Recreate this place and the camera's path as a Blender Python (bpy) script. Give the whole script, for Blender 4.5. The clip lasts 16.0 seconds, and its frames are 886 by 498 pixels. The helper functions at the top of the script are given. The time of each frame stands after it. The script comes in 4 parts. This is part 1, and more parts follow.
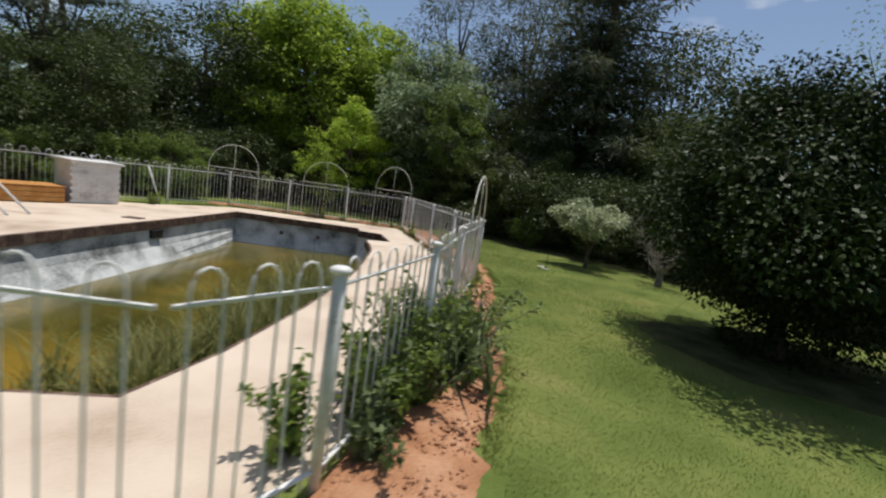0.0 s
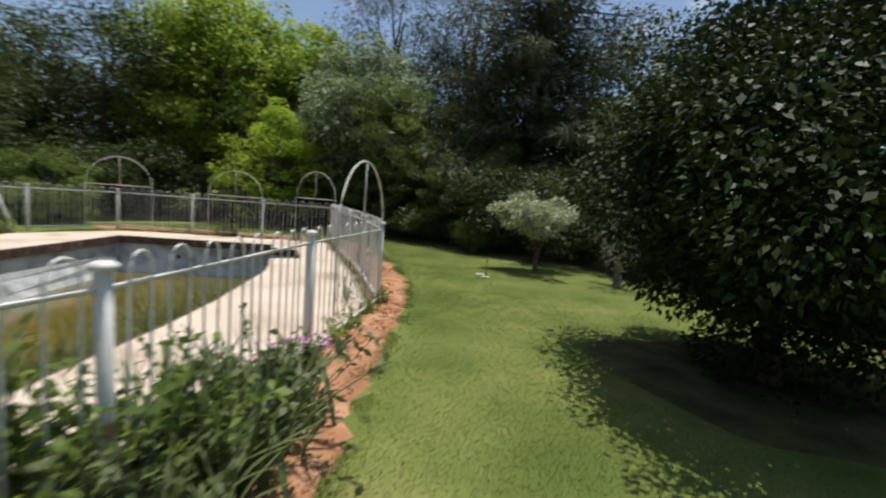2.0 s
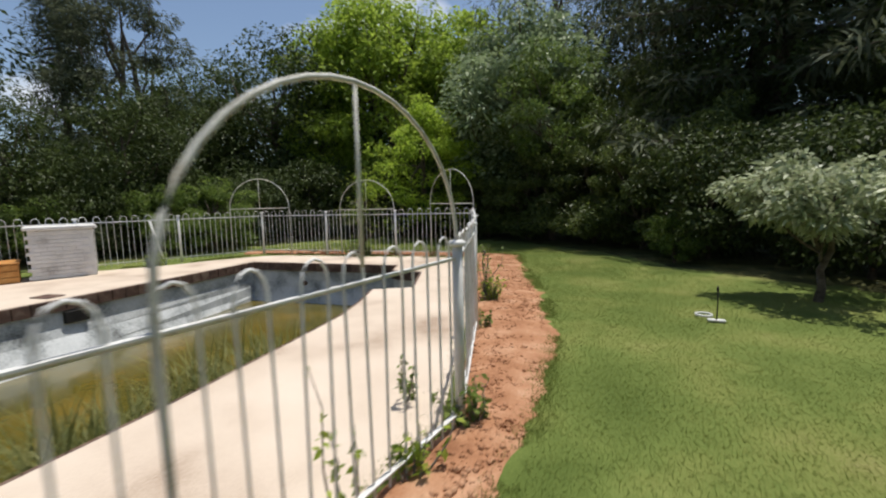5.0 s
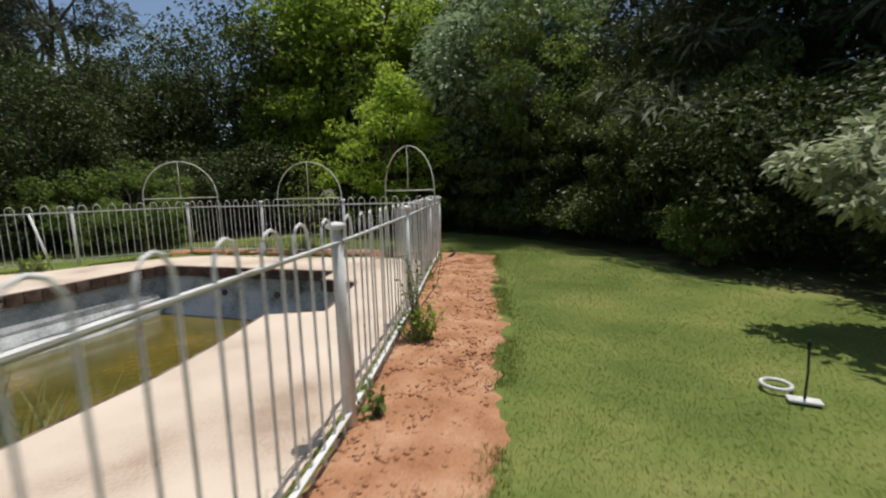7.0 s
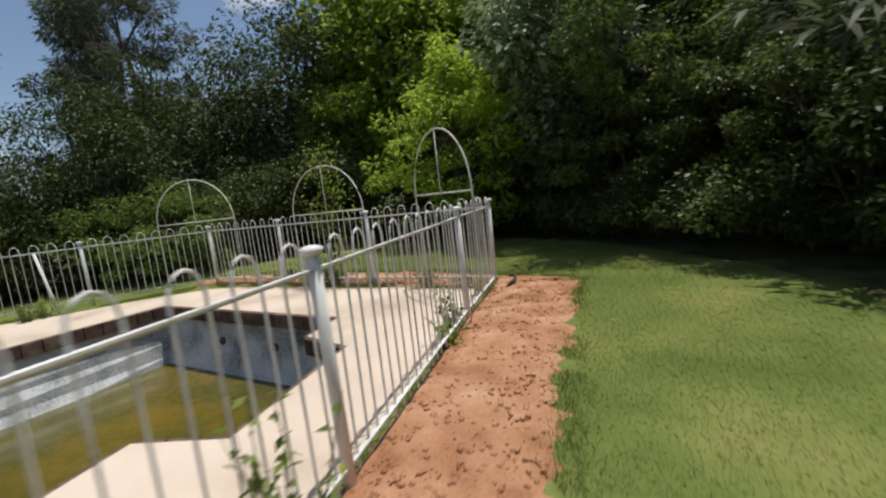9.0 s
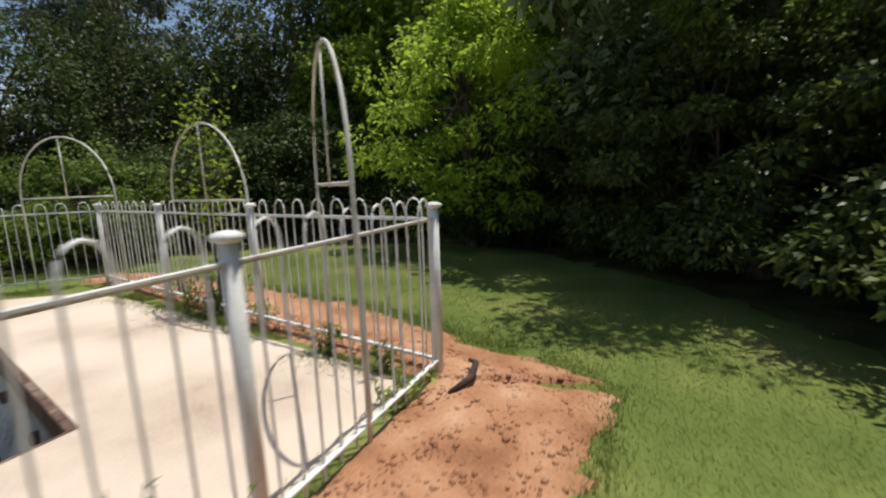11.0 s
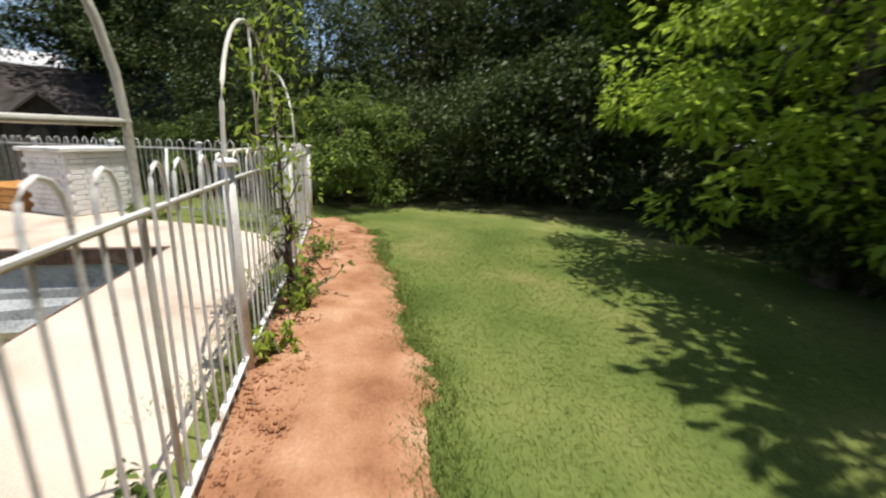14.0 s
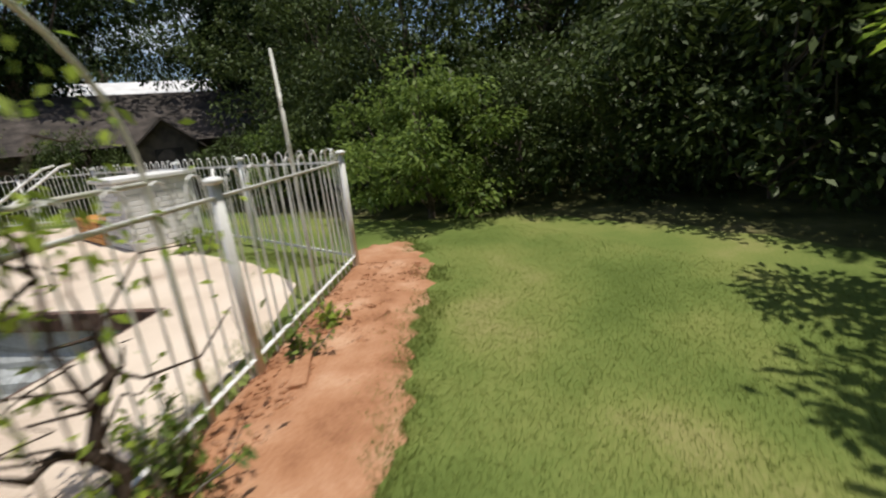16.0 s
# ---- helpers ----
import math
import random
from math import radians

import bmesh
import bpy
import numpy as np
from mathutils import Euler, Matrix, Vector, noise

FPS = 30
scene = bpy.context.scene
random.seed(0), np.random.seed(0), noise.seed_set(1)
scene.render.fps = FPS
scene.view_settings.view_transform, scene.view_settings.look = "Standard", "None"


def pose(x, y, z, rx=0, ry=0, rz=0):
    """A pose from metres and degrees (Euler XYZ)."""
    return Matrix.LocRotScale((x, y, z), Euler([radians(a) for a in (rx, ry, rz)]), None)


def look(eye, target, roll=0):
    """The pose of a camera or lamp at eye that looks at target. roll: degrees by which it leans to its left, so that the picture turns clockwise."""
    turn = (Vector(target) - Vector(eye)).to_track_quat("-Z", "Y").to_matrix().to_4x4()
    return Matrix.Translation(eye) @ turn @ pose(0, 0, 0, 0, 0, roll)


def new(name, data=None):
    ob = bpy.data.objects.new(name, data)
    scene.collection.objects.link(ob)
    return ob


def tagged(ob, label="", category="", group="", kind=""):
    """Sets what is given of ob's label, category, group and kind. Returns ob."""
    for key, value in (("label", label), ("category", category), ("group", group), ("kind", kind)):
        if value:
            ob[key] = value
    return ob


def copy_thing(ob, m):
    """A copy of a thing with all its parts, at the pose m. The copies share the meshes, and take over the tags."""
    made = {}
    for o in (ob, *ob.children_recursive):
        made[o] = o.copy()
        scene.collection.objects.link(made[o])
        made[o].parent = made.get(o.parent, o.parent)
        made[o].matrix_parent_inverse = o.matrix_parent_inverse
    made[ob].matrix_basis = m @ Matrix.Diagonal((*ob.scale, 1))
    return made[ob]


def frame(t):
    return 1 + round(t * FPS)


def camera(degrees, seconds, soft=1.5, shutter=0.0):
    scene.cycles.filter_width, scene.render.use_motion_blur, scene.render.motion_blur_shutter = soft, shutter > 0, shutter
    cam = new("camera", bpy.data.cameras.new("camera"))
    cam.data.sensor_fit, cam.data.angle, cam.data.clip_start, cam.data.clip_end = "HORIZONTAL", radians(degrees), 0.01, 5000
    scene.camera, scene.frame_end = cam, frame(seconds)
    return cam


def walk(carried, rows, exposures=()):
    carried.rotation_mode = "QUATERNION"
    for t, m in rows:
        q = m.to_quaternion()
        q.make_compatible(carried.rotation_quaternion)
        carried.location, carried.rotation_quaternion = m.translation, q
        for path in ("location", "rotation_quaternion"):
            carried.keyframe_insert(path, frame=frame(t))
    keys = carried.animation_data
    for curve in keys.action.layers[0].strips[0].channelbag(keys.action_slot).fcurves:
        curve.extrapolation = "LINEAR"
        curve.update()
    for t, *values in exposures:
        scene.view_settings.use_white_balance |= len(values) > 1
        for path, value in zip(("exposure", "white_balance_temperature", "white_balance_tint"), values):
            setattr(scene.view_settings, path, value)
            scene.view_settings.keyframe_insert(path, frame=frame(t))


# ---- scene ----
cam = camera(91.5, 16.0, soft=2.1, shutter=0.5)
PATH = [
    (0, (0.749, -0.608, 1.665), (0.615, 1.369, 1.396), 8.3),
    (0.5, (1.124, -0.053, 1.61), (1.044, 1.926, 1.332), 7.6),
    (1, (1.435, 0.447, 1.589), (1.202, 2.408, 1.274), 5.8),
    (1.5, (1.625, 0.871, 1.558), (1.493, 2.841, 1.24), 5.0),
    (2, (1.791, 1.359, 1.559), (1.781, 3.348, 1.347), 4.5),
    (2.5, (1.744, 2.078, 1.633), (2.072, 4.041, 1.439), 6.4),
    (3, (1.767, 2.687, 1.585), (1.782, 4.659, 1.253), -2.7),
    (3.5, (1.781, 3.067, 1.495), (1.245, 4.964, 1.16), -1.5),
    (4, (1.797, 3.757, 1.478), (1.143, 5.624, 1.186), -2.0),
    (4.5, (1.87, 4.281, 1.492), (1.034, 6.093, 1.365), -3.8),
    (5, (1.892, 5.052, 1.474), (1.065, 6.858, 1.246), -1.3),
    (7.5, (1.674, 8.197, 1.39), (0.818, 9.98, 1.095), -1.8),
    (8, (1.476, 8.913, 1.401), (0.495, 10.631, 1.108), -4.5),
    (8.5, (1.332, 9.527, 1.412), (0.291, 11.212, 1.135), -4.1),
    (9, (1.194, 10.321, 1.406), (-0.039, 11.873, 1.138), -6.5),
    (9.5, (1.006, 10.987, 1.409), (-0.267, 12.5, 1.103), -1.8),
    (11.8, (-0.225, 14.199, 1.348), (-1.646, 15.571, 1.033), -3.2),
    (12, (-0.251, 14.264, 1.356), (-1.649, 15.655, 1.026), -3.0),
    (12.5, (-0.379, 14.710, 1.380), (-1.854, 16.035, 1.114), -1.5),
    (13, (-0.732, 15.394, 1.371), (-2.329, 16.571, 1.118), -2.2),
    (13.5, (-1.254, 15.809, 1.366), (-3.156, 16.328, 1.027), -2.2),
    (14, (-1.777, 16.061, 1.341), (-3.712, 16.163, 0.847), 1.1),
    (14.5, (-2.312, 16.195, 1.373), (-4.241, 16.037, 0.868), -3.0),
    (15, (-2.906, 16.392, 1.343), (-4.797, 15.984, 0.833), -5.4),
    (15.5, (-3.459, 16.457, 1.364), (-5.316, 15.928, 0.841), -7.2),
    (16, (-4.205, 16.575, 1.372), (-6.049, 16.034, 0.82), -6.0),
]
walk(cam, [(t, look(eye, target, roll)) for t, eye, target, roll in PATH],
     [(0, -0.1), (0.5, -0.2), (1.5, 0.05), (2.5, 0.15), (3.5, 0.38), (4.5, 0.12), (5.0, 0.05), (7.5, -0.1), (9.5, -0.05), (12.0, 0.15), (13.0, 0.15), (13.5, 0.35), (14.0, 0.38), (14.5, 0.4), (15.0, 0.25), (15.5, 0.1), (16.0, 0.05)])

# ---------------------------------------------------------------- world, sun
SUN_TO = Vector((0.09, 0.22, 1.0)).normalized()
world = bpy.data.worlds.new("sky")
scene.world = world
world.use_nodes = True
wn, wl = world.node_tree.nodes, world.node_tree.links
wn.clear()
w_out = wn.new("ShaderNodeOutputWorld")
w_bg = wn.new("ShaderNodeBackground")
w_sky = wn.new("ShaderNodeTexSky")
w_sky.sky_type, w_sky.sun_disc = "NISHITA", False
w_sky.sun_elevation, w_sky.sun_rotation = math.asin(SUN_TO.z), radians(18)
w_bg.inputs["Strength"].default_value = 0.11
w_geo = wn.new("ShaderNodeTexCoord")
w_map = wn.new("ShaderNodeMapping")
w_map.inputs["Scale"].default_value = (2.2, 2.2, 5.0)
w_noise = wn.new("ShaderNodeTexNoise")
w_noise.inputs["Scale"].default_value, w_noise.inputs["Detail"].default_value = 1.3, 7
w_ramp = wn.new("ShaderNodeValToRGB")
w_ramp.color_ramp.elements[0].position, w_ramp.color_ramp.elements[1].position = 0.57, 0.70
w_mix = wn.new("ShaderNodeMixRGB")
w_mix.inputs["Color2"].default_value = (8.0, 8.2, 8.6, 1)
wl.new(w_geo.outputs["Generated"], w_map.inputs["Vector"])
wl.new(w_map.outputs["Vector"], w_noise.inputs["Vector"])
wl.new(w_noise.outputs["Fac"], w_ramp.inputs["Fac"])
wl.new(w_ramp.outputs["Color"], w_mix.inputs["Fac"])
wl.new(w_sky.outputs["Color"], w_mix.inputs["Color1"])
wl.new(w_mix.outputs["Color"], w_bg.inputs["Color"])
wl.new(w_bg.outputs["Background"], w_out.inputs["Surface"])

sun = new("sun", bpy.data.lights.new("sun", "SUN"))
sun.data.energy, sun.data.angle, sun.data.color = 4.2, radians(0.55), (1.0, 0.95, 0.87)
sun.matrix_world = look(SUN_TO * 60, (0, 0, 0))

# ---------------------------------------------------------------- materials
def mat(name, stops, scale=6.0, rough=0.7, bump=0.3, fine=60.0, metal=0.0, detail=6, random=0.0, spec=0.4, object_space=False):
    """A noise-driven surface: colour stops [(position, rgb)], large and fine grain, bump."""
    m = bpy.data.materials.new(name)
    m.use_nodes = True
    n, l = m.node_tree.nodes, m.node_tree.links
    b = n["Principled BSDF"]
    geo = n.new("ShaderNodeTexCoord" if object_space else "ShaderNodeNewGeometry")
    src = geo.outputs["Object" if object_space else "Position"]
    big, small = n.new("ShaderNodeTexNoise"), n.new("ShaderNodeTexNoise")
    big.inputs["Scale"].default_value, big.inputs["Detail"].default_value = scale, detail
    small.inputs["Scale"].default_value, small.inputs["Detail"].default_value = fine, 4
    l.new(src, big.inputs["Vector"]), l.new(src, small.inputs["Vector"])
    mix = n.new("ShaderNodeMath")
    mix.operation = "MULTIPLY_ADD"
    mix.inputs[1].default_value = 0.35
    l.new(small.outputs["Fac"], mix.inputs[0])
    sub = n.new("ShaderNodeMath")
    sub.operation = "ADD"
    sub.inputs[1].default_value = -0.175
    l.new(big.outputs["Fac"], sub.inputs[0])
    l.new(sub.outputs[0], mix.inputs[2])
    last = mix.outputs[0]
    if random:
        info = n.new("ShaderNodeObjectInfo")
        ra = n.new("ShaderNodeMath")
        ra.operation = "MULTIPLY_ADD"
        ra.inputs[1].default_value = random
        l.new(info.outputs["Random"], ra.inputs[0]), l.new(last, ra.inputs[2])
        last = ra.outputs[0]
    ramp = n.new("ShaderNodeValToRGB")
    while len(ramp.color_ramp.elements) < len(stops):
        ramp.color_ramp.elements.new(0.5)
    for e, (p, c) in zip(ramp.color_ramp.elements, stops):
        e.position, e.color = p, (*c, 1)
    l.new(last, ramp.inputs["Fac"])
    l.new(ramp.outputs["Color"], b.inputs["Base Color"])
    b.inputs["Roughness"].default_value, b.inputs["Metallic"].default_value = rough, metal
    b.inputs["Specular IOR Level"].default_value = spec
    if bump:
        bp = n.new("ShaderNodeBump")
        bp.inputs["Strength"].default_value, bp.inputs["Distance"].default_value = bump, 0.02
        l.new(mix.outputs[0], bp.inputs["Height"])
        l.new(bp.outputs["Normal"], b.inputs["Normal"])
    return m


def leaf_mat(name, dark, light, through_light=0.35, rough=0.55, spec=0.25):
    """Foliage: colour varies leaf by leaf; light passes through the blades."""
    m = bpy.data.materials.new(name)
    m.use_nodes = True
    n, l = m.node_tree.nodes, m.node_tree.links
    b, out = n["Principled BSDF"], n["Material Output"]
    geo = n.new("ShaderNodeNewGeometry")
    noise_n = n.new("ShaderNodeTexNoise")
    noise_n.inputs["Scale"].default_value = 0.9
    l.new(geo.outputs["Position"], noise_n.inputs["Vector"])
    add = n.new("ShaderNodeMath")
    add.operation = "MULTIPLY_ADD"
    add.inputs[1].default_value = 0.55
    l.new(geo.outputs["Random Per Island"], add.inputs[0])
    half = n.new("ShaderNodeMath")
    half.operation = "MULTIPLY"
    half.inputs[1].default_value = 0.5
    l.new(noise_n.outputs["Fac"], half.inputs[0])
    l.new(half.outputs[0], add.inputs[2])
    ramp = n.new("ShaderNodeValToRGB")
    ramp.color_ramp.elements[0].color, ramp.color_ramp.elements[1].color = (*dark, 1), (*light, 1)
    ramp.color_ramp.elements[0].position, ramp.color_ramp.elements[1].position = 0.15, 0.85
    l.new(add.outputs[0], ramp.inputs["Fac"])
    l.new(ramp.outputs["Color"], b.inputs["Base Color"])
    b.inputs["Roughness"].default_value, b.inputs["Specular IOR Level"].default_value = rough, spec
    tr = n.new("ShaderNodeBsdfTranslucent")
    l.new(ramp.outputs["Color"], tr.inputs["Color"])
    mx = n.new("ShaderNodeMixShader")
    mx.inputs["Fac"].default_value = through_light
    l.new(b.outputs["BSDF"], mx.inputs[1]), l.new(tr.outputs["BSDF"], mx.inputs[2])
    l.new(mx.outputs["Shader"], out.inputs["Surface"])
    return m


M_LAWN = mat("mown_lawn", [(0.3, (0.085, 0.12, 0.026)), (0.46, (0.125, 0.165, 0.04)), (0.6, (0.175, 0.20, 0.055)), (0.74, (0.25, 0.235, 0.09))], 0.9, 0.9, 0.4, 60, spec=0.15)
M_SOIL = mat("red_soil", [(0.26, (0.25, 0.115, 0.06)), (0.44, (0.37, 0.185, 0.10)), (0.58, (0.44, 0.24, 0.14)), (0.74, (0.53, 0.33, 0.21))], 3.0, 0.95, 0.8, 55, spec=0.12)
M_DECK = mat("pool_deck_concrete", [(0.28, (0.36, 0.27, 0.20)), (0.4, (0.54, 0.44, 0.35)), (0.52, (0.62, 0.52, 0.42)), (0.72, (0.68, 0.58, 0.48))], 0.9, 0.9, 0.25, 70, spec=0.2)
M_COPING = mat("brown_coping_brick", [(0.3, (0.05, 0.035, 0.03)), (0.6, (0.13, 0.075, 0.055)), (0.8, (0.22, 0.16, 0.12))], 6, 0.85, 0.5, 50, random=0.2)
M_PLASTER = mat("stained_pool_plaster", [(0.28, (0.12, 0.125, 0.12)), (0.42, (0.34, 0.36, 0.36)), (0.55, (0.55, 0.57, 0.57)), (0.75, (0.68, 0.70, 0.70))], 1.6, 0.85, 0.4, 25)
M_WATER = mat("murky_green_water", [(0.3, (0.055, 0.05, 0.010)), (0.5, (0.10, 0.085, 0.015)), (0.7, (0.17, 0.12, 0.02))], 0.7, 0.12, 0.04, 9, spec=0.5)
n_, l_ = M_WATER.node_tree.nodes, M_WATER.node_tree.links
g_, x_, r_, mx_ = n_.new("ShaderNodeNewGeometry"), n_.new("ShaderNodeSeparateXYZ"), n_.new("ShaderNodeMapRange"), n_.new("ShaderNodeMixRGB")
r_.inputs["From Min"].default_value, r_.inputs["From Max"].default_value = 4.6, 2.2
mx_.inputs["Color2"].default_value = (0.34, 0.20, 0.022, 1)
l_.new(g_.outputs["Position"], x_.inputs[0]), l_.new(x_.outputs["Y"], r_.inputs["Value"]), l_.new(r_.outputs[0], mx_.inputs["Fac"])
for lk in list(n_["Principled BSDF"].inputs["Base Color"].links):
    l_.new(lk.from_socket, mx_.inputs["Color1"])
l_.new(mx_.outputs["Color"], n_["Principled BSDF"].inputs["Base Color"])
M_PAINT = mat("weathered_white_paint", [(0.22, (0.30, 0.20, 0.13)), (0.34, (0.60, 0.59, 0.56)), (0.6, (0.74, 0.74, 0.72))], 5, 0.5, 0.2, 80)
M_ARCH = mat("cream_painted_tube", [(0.25, (0.32, 0.28, 0.2)), (0.45, (0.56, 0.55, 0.48)), (0.7, (0.68, 0.67, 0.6))], 5, 0.5, 0.2, 80)
M_BARK = mat("bark", [(0.3, (0.05, 0.038, 0.028)), (0.55, (0.13, 0.10, 0.075)), (0.8, (0.22, 0.18, 0.14))], 9, 0.95, 0.9, 45)
M_GREYBARK = mat("grey_twigs", [(0.3, (0.13, 0.115, 0.10)), (0.7, (0.30, 0.27, 0.24))], 9, 0.95, 0.5, 45)
M_VINE = mat("dark_vine_wood", [(0.3, (0.03, 0.02, 0.015)), (0.7, (0.09, 0.065, 0.05))], 12, 0.9, 0.7, 50)
M_WHITEWASH = mat("whitewashed_brick", [(0.25, (0.42, 0.40, 0.38)), (0.45, (0.66, 0.65, 0.63)), (0.7, (0.76, 0.75, 0.73))], 3, 0.85, 0.4, 35, random=0.12)
M_ORANGE = mat("orange_timber", [(0.3, (0.36, 0.15, 0.035)), (0.6, (0.52, 0.25, 0.07)), (0.8, (0.6, 0.34, 0.12))], 5, 0.7, 0.3, 40, random=0.12)
M_THATCH = mat("old_thatch", [(0.3, (0.022, 0.019, 0.017)), (0.6, (0.07, 0.058, 0.05)), (0.8, (0.13, 0.11, 0.1))], 3, 1.0, 0.8, 60)
M_DARKWALL = mat("dark_timber_wall", [(0.3, (0.035, 0.03, 0.026)), (0.7, (0.09, 0.075, 0.06))], 4, 0.9, 0.4, 40)
M_TINROOF = mat("white_tin_roof", [(0.3, (0.6, 0.6, 0.6)), (0.7, (0.8, 0.8, 0.8))], 2, 0.5, 0.1, 30)
# near-black: paints the shade inside openings, also colours the sprinkler stake
M_BLACK = mat("hollow_shade_black_stake", [(0.3, (0.012, 0.011, 0.01)), (0.7, (0.03, 0.027, 0.024))], 5, 0.9, 0.2, 40)
M_LITTER = mat("leaf_litter", [(0.3, (0.05, 0.05, 0.022)), (0.55, (0.10, 0.105, 0.04)), (0.75, (0.17, 0.15, 0.07))], 2.2, 1.0, 0.9, 35, spec=0.1)
M_PLASTIC = mat("white_plastic", [(0.3, (0.5, 0.5, 0.48)), (0.6, (0.72, 0.72, 0.7))], 8, 0.45, 0.1, 60)
M_PINK = leaf_mat("pink_petals", (0.55, 0.25, 0.46), (0.78, 0.50, 0.72), 0.3, 0.6, 0.2)

L_BRIGHT = leaf_mat("bright_leaves", (0.13, 0.21, 0.022), (0.44, 0.56, 0.085), 0.55)
L_FEATHER = leaf_mat("feathery_leaves", (0.18, 0.29, 0.03), (0.52, 0.66, 0.09), 0.62)
L_MID = leaf_mat("green_leaves", (0.06, 0.11, 0.02), (0.23, 0.31, 0.065), 0.45)
L_DARK = leaf_mat("dark_glossy_leaves", (0.028, 0.052, 0.014), (0.18, 0.225, 0.055), 0.42, 0.45, 0.35)
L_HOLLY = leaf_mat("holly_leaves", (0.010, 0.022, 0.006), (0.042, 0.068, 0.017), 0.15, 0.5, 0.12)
L_DEEP = leaf_mat("deep_green_leaves", (0.02, 0.036, 0.010), (0.10, 0.135, 0.036), 0.3, 0.5, 0.25)
L_GREY = leaf_mat("grey_green_leaves", (0.10, 0.16, 0.07), (0.40, 0.48, 0.27), 0.4, 0.5, 0.35)
L_PINE = leaf_mat("pine_needles", (0.045, 0.06, 0.033), (0.165, 0.185, 0.105), 0.28, 0.65, 0.2)
L_PALE = leaf_mat("pale_leaves", (0.22, 0.28, 0.13), (0.55, 0.58, 0.38), 0.3, 0.45, 0.4)
L_GRASS = leaf_mat("lawn_blades", (0.12, 0.165, 0.035), (0.24, 0.275, 0.075), 0.45, 0.75, 0.12)
L_REED = leaf_mat("pool_reeds", (0.07, 0.10, 0.025), (0.28, 0.27, 0.09), 0.35, 0.6, 0.3)
L_STRAP = leaf_mat("strap_leaves", (0.06, 0.10, 0.03), (0.21, 0.26, 0.11), 0.35, 0.5, 0.3)

# ---------------------------------------------------------------- mesh helpers
rng = np.random.default_rng(7)


def link(name, bm, material, parent=None, label="", smooth=False):
    me = bpy.data.meshes.new(name)
    bm.to_mesh(me)
    bm.free()
    me.materials.append(material)
    if smooth:
        me.shade_smooth()
    ob = new(name, me)
    if parent:
        ob.parent = parent
    if label:
        ob["label"] = label
    return ob


def part(name, bm, material, parent, label="", smooth=False):
    return link(name, bm, material, parent, label, smooth)


def raw(name, verts, faces, material, parent=None, smooth=False):
    """One mesh from numpy arrays; all faces have the same number of corners."""
    me = bpy.data.meshes.new(name)
    verts, faces = np.asarray(verts, np.float32), np.asarray(faces, np.int32)
    k = faces.shape[1]
    me.vertices.add(len(verts)), me.loops.add(faces.size), me.polygons.add(len(faces))
    me.vertices.foreach_set("co", verts.ravel())
    me.loops.foreach_set("vertex_index", faces.ravel())
    me.polygons.foreach_set("loop_start", np.arange(0, faces.size, k, dtype=np.int32))
    me.update(calc_edges=True)
    me.materials.append(material)
    if smooth:
        me.shade_smooth()
    ob = new(name, me)
    if parent:
        ob.parent = parent
    return ob


def empty(name, m=Matrix()):
    ob = new(name)
    ob.matrix_world = m
    return ob


def box(bm, x0, y0, z0, x1, y1, z1, bevel=0.0):
    r = bmesh.ops.create_cube(bm, size=1.0)
    for v in r["verts"]:
        v.co = Vector(((v.co.x + 0.5) * (x1 - x0) + x0, (v.co.y + 0.5) * (y1 - y0) + y0, (v.co.z + 0.5) * (z1 - z0) + z0))
    if bevel:
        es = list({e for v in r["verts"] for e in v.link_edges})
        bmesh.ops.bevel(bm, geom=es, offset=bevel, segments=1, affect="EDGES")
    return bm


def tube_into(verts, faces, pts, radii, sides=6):
    """Adds a tapered tube along pts."""
    pts = [Vector(p) for p in pts]
    base = len(verts)
    for i, p in enumerate(pts):
        d = (pts[min(i + 1, len(pts) - 1)] - pts[max(i - 1, 0)]).normalized()
        ref = Vector((0, 0, 1)) if abs(d.z) < 0.9 else Vector((1, 0, 0))
        a = d.cross(ref).normalized()
        b = d.cross(a)
        r = radii[i] if hasattr(radii, "__len__") else radii
        for k in range(sides):
            t = 2 * math.pi * k / sides + math.pi / sides
            verts.append(p + a * math.cos(t) * r + b * math.sin(t) * r)
    for i in range(len(pts) - 1):
        for k in range(sides):
            faces.append((base + i * sides + k, base + i * sides + (k + 1) % sides, base + (i + 1) * sides + (k + 1) % sides, base + (i + 1) * sides + k))
    return verts, faces


def tube(name, pts, radii, material, parent=None, sides=8, label=""):
    v, f = tube_into([], [], pts, radii, sides)
    bm = bmesh.new()
    vs = [bm.verts.new(p) for p in v]
    for q in f:
        bm.faces.new([vs[i] for i in q])
    n = len(vs)
    bm.faces.new(vs[:sides][::-1]), bm.faces.new(vs[n - sides:])
    bmesh.ops.recalc_face_normals(bm, faces=bm.faces)
    return link(name, bm, material, parent, label, smooth=sides > 5)


